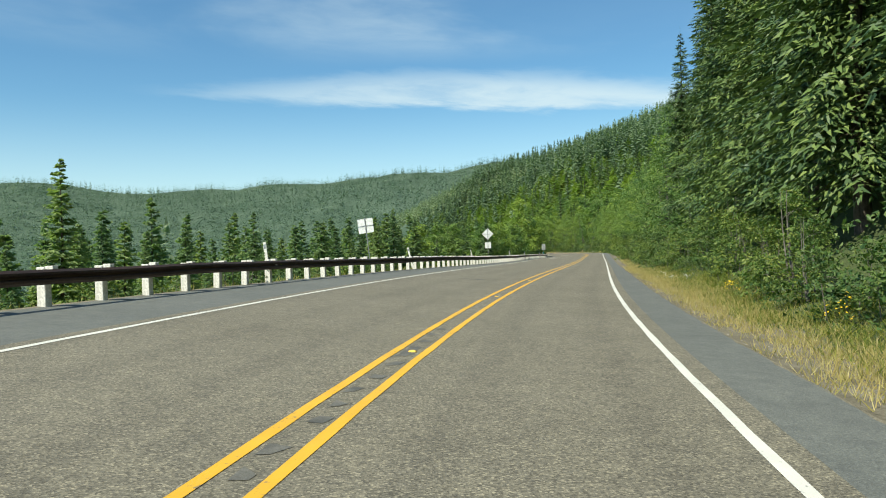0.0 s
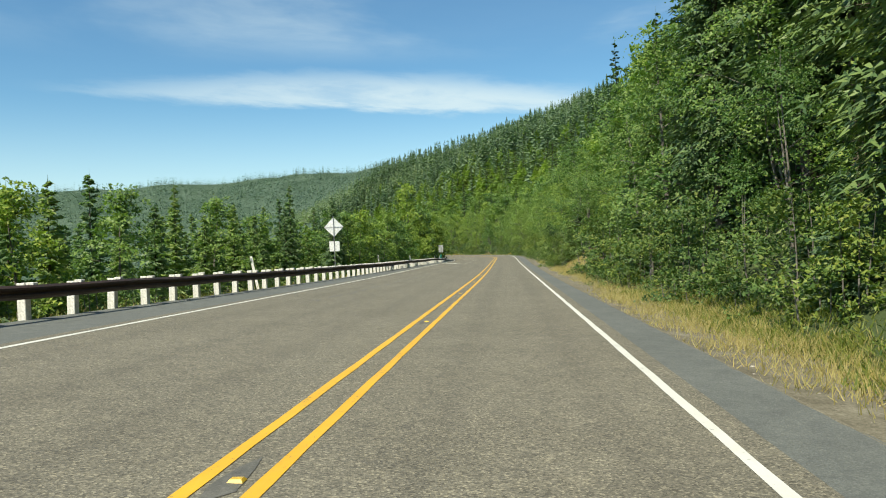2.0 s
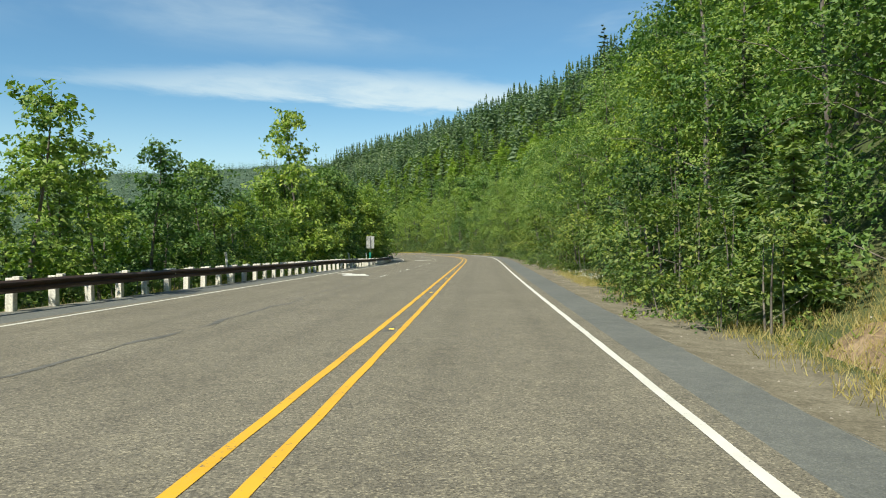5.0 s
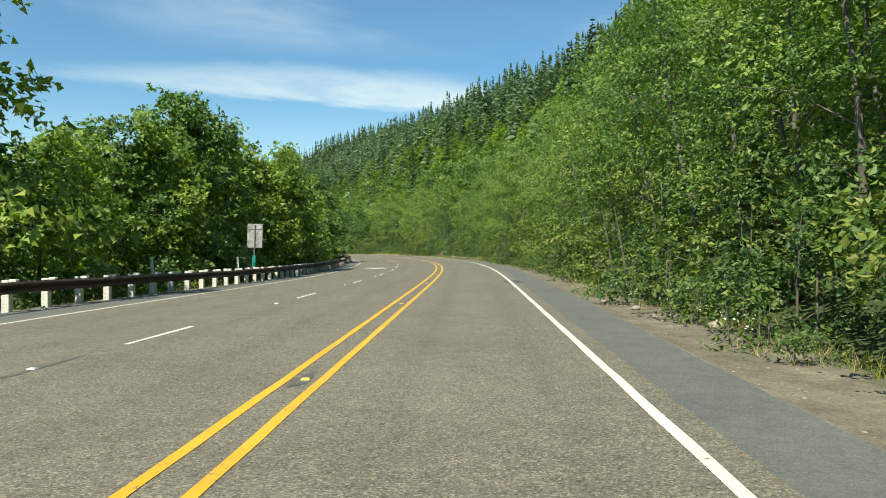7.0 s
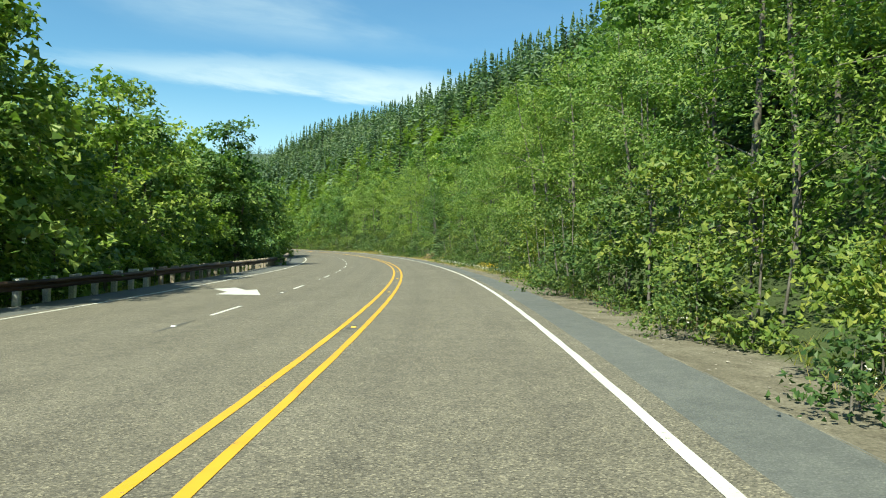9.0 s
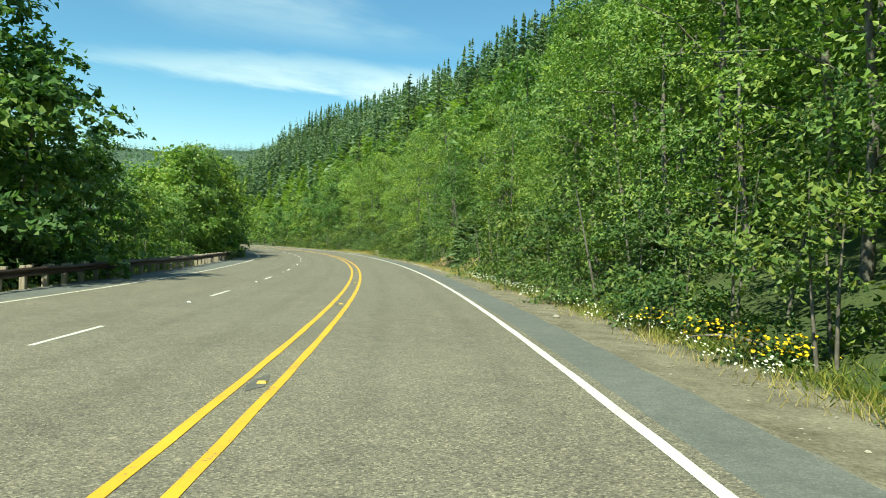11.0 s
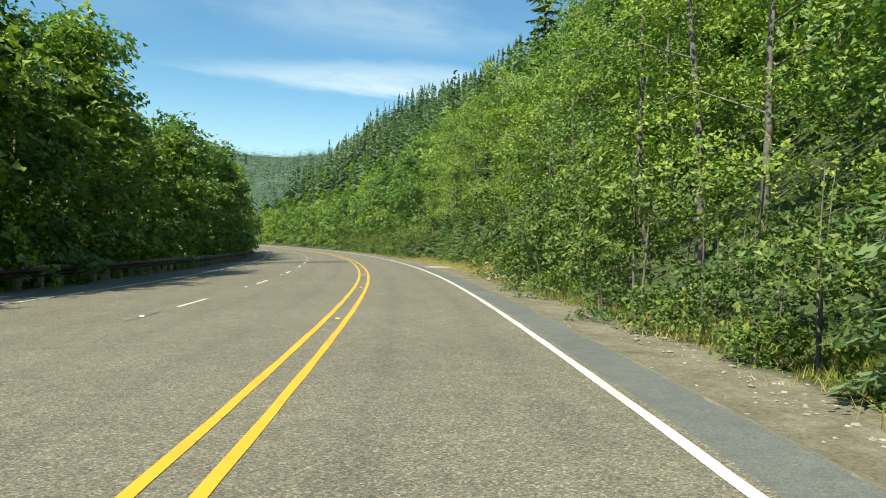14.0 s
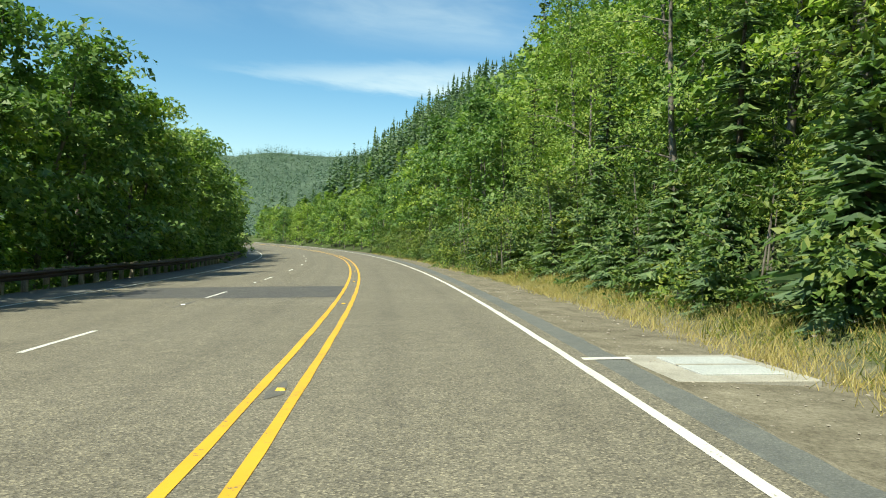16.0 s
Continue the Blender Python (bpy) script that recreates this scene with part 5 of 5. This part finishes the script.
# ---- marks and repairs on the pavement ----
def flat_shape(name, label, pts, material, up, category="road marking"):
    """A flat shape on the pavement, its corners by station and offset."""
    fine = []
    for (sa, da), (sb, db) in zip(pts, pts[1:] + pts[:1]):
        for k in range(4):
            fine.append((sa + (sb - sa) * k / 4, da + (db - da) * k / 4))
    v = []
    for s, d in fine:
        psi = float(at(s, PSI))
        v.append((float(at(s, RX)) + math.cos(psi) * d, float(at(s, RY)) + math.sin(psi) * d, float(at(s, RZ) - at(s, SLOPE) * d) + up))
    me = mesh_of(name, v, [tuple(range(len(v)))], material)
    set_lane(me, 0, 0)
    bm = bmesh.new()
    bm.from_mesh(me)
    bmesh.ops.triangulate(bm, faces=bm.faces[:])
    bmesh.ops.recalc_face_normals(bm, faces=bm.faces)
    for f in bm.faces:
        if f.normal.z < 0:
            f.normal_flip()
    bm.to_mesh(me)
    bm.free()
    return tagged(new(name, me), label, category, kind="structure")


ARROW = [(148.3, -6.54), (152.1, -7.45), (151.6, -7.75), (153.9, -8.7), (153.1, -9.4), (150.6, -8.25), (149.1, -8.3)]
for s, d in ((0, 0), (67.6, 0.4)):
    shape = [(s + a, d + b) for a, b in ARROW]
    flat_shape("lane_arrow", "white painted lane-merge arrow on the far lane", shape, WHITE, 0.008)
flat_shape("asphalt_patch", "dark square asphalt patch across the edge line", [(179.1, 1.48), (178.8, 2.3), (181.2, 2.25), (181.4, 1.52)], PATCH, 0.004, "road repair")
flat_shape("asphalt_patch", "dark transverse asphalt patch across two lanes", [(364.3, -1.35), (364.6, -4.5), (365.6, -9.0), (371.6, -9.2), (371.2, -5.0), (370.4, -1.4)], PATCH, 0.004, "road repair")
flat_shape("asphalt_patch", "short dark scrape across the oncoming lane", [(34.2, -5.0), (34.05, -4.3), (33.7, -4.1), (34.1, -3.6), (34.6, -4.2), (34.6, -4.9)], PATCH, 0.004, "road repair")
stripe("tar_seam", "dark worn tar seam along the lane joint", 66, 128, lambda s: dash_line(s) + 0.35 + 0.05 * np.sin(s * 0.8) + 0.04 * np.sin(s * 3.1), 0.045, TAR, 0.004, 0.25, 0.10)
stripe("tar_seam", "dark worn tar seam along the lane joint", 128, 146, lambda s: dash_line(s) + 0.1 + 0.03 * np.sin(s * 0.8), 0.02, TAR, 0.004, 0.5, 0.03)
stripe("cross_mark", "short white stripe across the shoulder", 351.2, 351.42, lambda s: np.full(np.shape(s), 2.98), 0.34, WHITE, 0.006, 0.1)
for k in range(-19, 17):
    s = 240.6 + 12.1 * k
    w = 0.02 * math.sin(k * 1.9)
    flat_shape("tar_patch", "rough dark tar patch between the yellow lines", [(s - 0.5 + w, float(yellow(s)) - 0.30), (s - 0.22, float(yellow(s)) - 0.13), (s + 0.3 - w, float(yellow(s)) - 0.17), (s + 0.62, float(yellow(s)) - 0.22), (s + 0.35, float(yellow(s)) - 0.30), (s - 0.1, float(yellow(s)) - 0.35)], TAR, 0.005, "road repair")
for k in range(0, 19):
    s = 156.6 + 12.11 * k
    dl_ = float(dash_line(s))
    flat_shape("tar_patch", "thin dark tar scar beside a lane marker", [(s - 1.3, dl_ - 0.02), (s - 0.5, dl_ + 0.07), (s + 0.6, dl_ + 0.06), (s + 1.5, dl_ + 0.01), (s + 0.4, dl_ - 0.06), (s - 0.6, dl_ - 0.05)], TAR, 0.005, "road repair")
# torn centre strip at the start
for k in range(16):
    s = 1.5 + k * 0.8 + wild.uniform(-0.15, 0.15)
    y0 = float(yellow(s)) - 0.24 + wild.uniform(-0.04, 0.04)
    flat_shape("tar_patch", "rough dark tar patch between the yellow lines", [(s - wild.uniform(0.08, 0.2), y0 - wild.uniform(0.05, 0.13)), (s - 0.10, y0 + wild.uniform(0.02, 0.11)), (s + wild.uniform(0.02, 0.16), y0 + wild.uniform(0.05, 0.14)), (s + 0.17, y0 - wild.uniform(0.0, 0.1))], TAR, 0.005, "road repair")


def marker_mesh(material, name):
    bm = bmesh.new()
    box(bm, (0.115, 0.10, 0.022), (0, 0, 0.011))
    for v in bm.verts:
        if v.co.z > 0.015:
            v.co.x *= 0.72
            v.co.y *= 0.62
    me = bpy.data.meshes.new(name)
    bm.to_mesh(me)
    bm.free()
    me.materials.append(material)
    return me


YELLOW_CAP = grainy("yellow_plastic", (0.55, 0.33, 0.03), (0.78, 0.52, 0.05), 9, 0.4, 40, 0.1, 0.002)
WHITE_CAP = grainy("white_plastic", (0.55, 0.55, 0.52), (0.78, 0.78, 0.75), 9, 0.4, 40, 0.1, 0.002)
cap_y, cap_w = marker_mesh(YELLOW_CAP, "road_marker"), marker_mesh(WHITE_CAP, "road_marker")
for me, first, n, line, label in ((cap_y, 240.6 - 12.1 * 19, 36, lambda s: float(yellow(s)) - 0.2, "yellow raised reflector between the centre lines"), (cap_w, 156.6, 19, lambda s: float(dash_line(s)), "white raised reflector between lane dashes")):
    for k in range(n):
        s = first + 12.1 * k
        ob = tagged(new("road_marker", me), label, "road marker", "raised road markers")
        d = line(s)
        p = spot(s, d)
        ob.matrix_world = Matrix.Translation((p.x, p.y, float(at(s, RZ) - at(s, SLOPE) * d) + 0.004)) @ pose(0, 0, 0, 0, 0, heading(s))


# concrete pad beside the shoulder
def concrete_pad():
    c = spot(350.7, 4.30)
    z = float(at(350.7, RZ) - at(350.7, SLOPE) * 4.2) - 0.10
    t = thing("concrete_pad", "pale concrete pad with raised inner slab at roadside", "concrete pad", m=Matrix.Translation((c.x, c.y, z)) @ pose(0, 0, 0, 0, -2.2, heading(350.7) + 3))
    bm = bmesh.new()
    box(bm, (1.85, 2.15, 0.16), (0, 0.25, -0.05), None, 0.012)
    part("slab", bm, CONCRETE, t)
    bm = bmesh.new()
    box(bm, (1.1, 1.45, 0.03), (0.12, 0.28, 0.037), None, 0.008)
    part("cover", bm, CONCRETE_PALE, t, "smooth pale cover slab")
    bm = bmesh.new()
    box(bm, (1.15, 0.05, 0.012), (0.12, 0.28, 0.055), None, 0.0)
    part("joint", bm, CONCRETE, t)


concrete_pad()


# fallen branches at the wood's edge
def fallen_branch(s, d, length, turn):
    pts = [spot(s, d, 0.05) + Vector((math.cos(turn) * length * u, math.sin(turn) * length * u, 0.10 * math.sin(u * 3) + 0.03 * u)) for u in np.linspace(0, 1, 6)]
    for p in pts:
        p.z = max(p.z, float(ground_z(p.x, p.y)[0]) + 0.04)
    verts, faces = [], []
    tube(verts, faces, pts, [0.05, 0.045, 0.04, 0.03, 0.02, 0.01], 6)
    tube(verts, faces, [pts[2], pts[2] + Vector((0.2, 0.3, 0.25)), pts[2] + Vector((0.35, 0.55, 0.3))], [0.02, 0.014, 0.006], 5)
    tagged(new("fallen_branch", mesh_of("fallen_branch", verts, faces, ALDER_BARK, True)), "bare grey fallen branch lying at the thicket's foot", "branch", "fallen branches")


for s, d, ln, turn in ((336.5, 5.4, 1.6, 2.0), (352.5, 6.6, 1.2, 0.3), (92, 6.2, 1.5, 1.9), (244, 6.1, 1.3, 2.4)):
    fallen_branch(s, d, ln, turn)
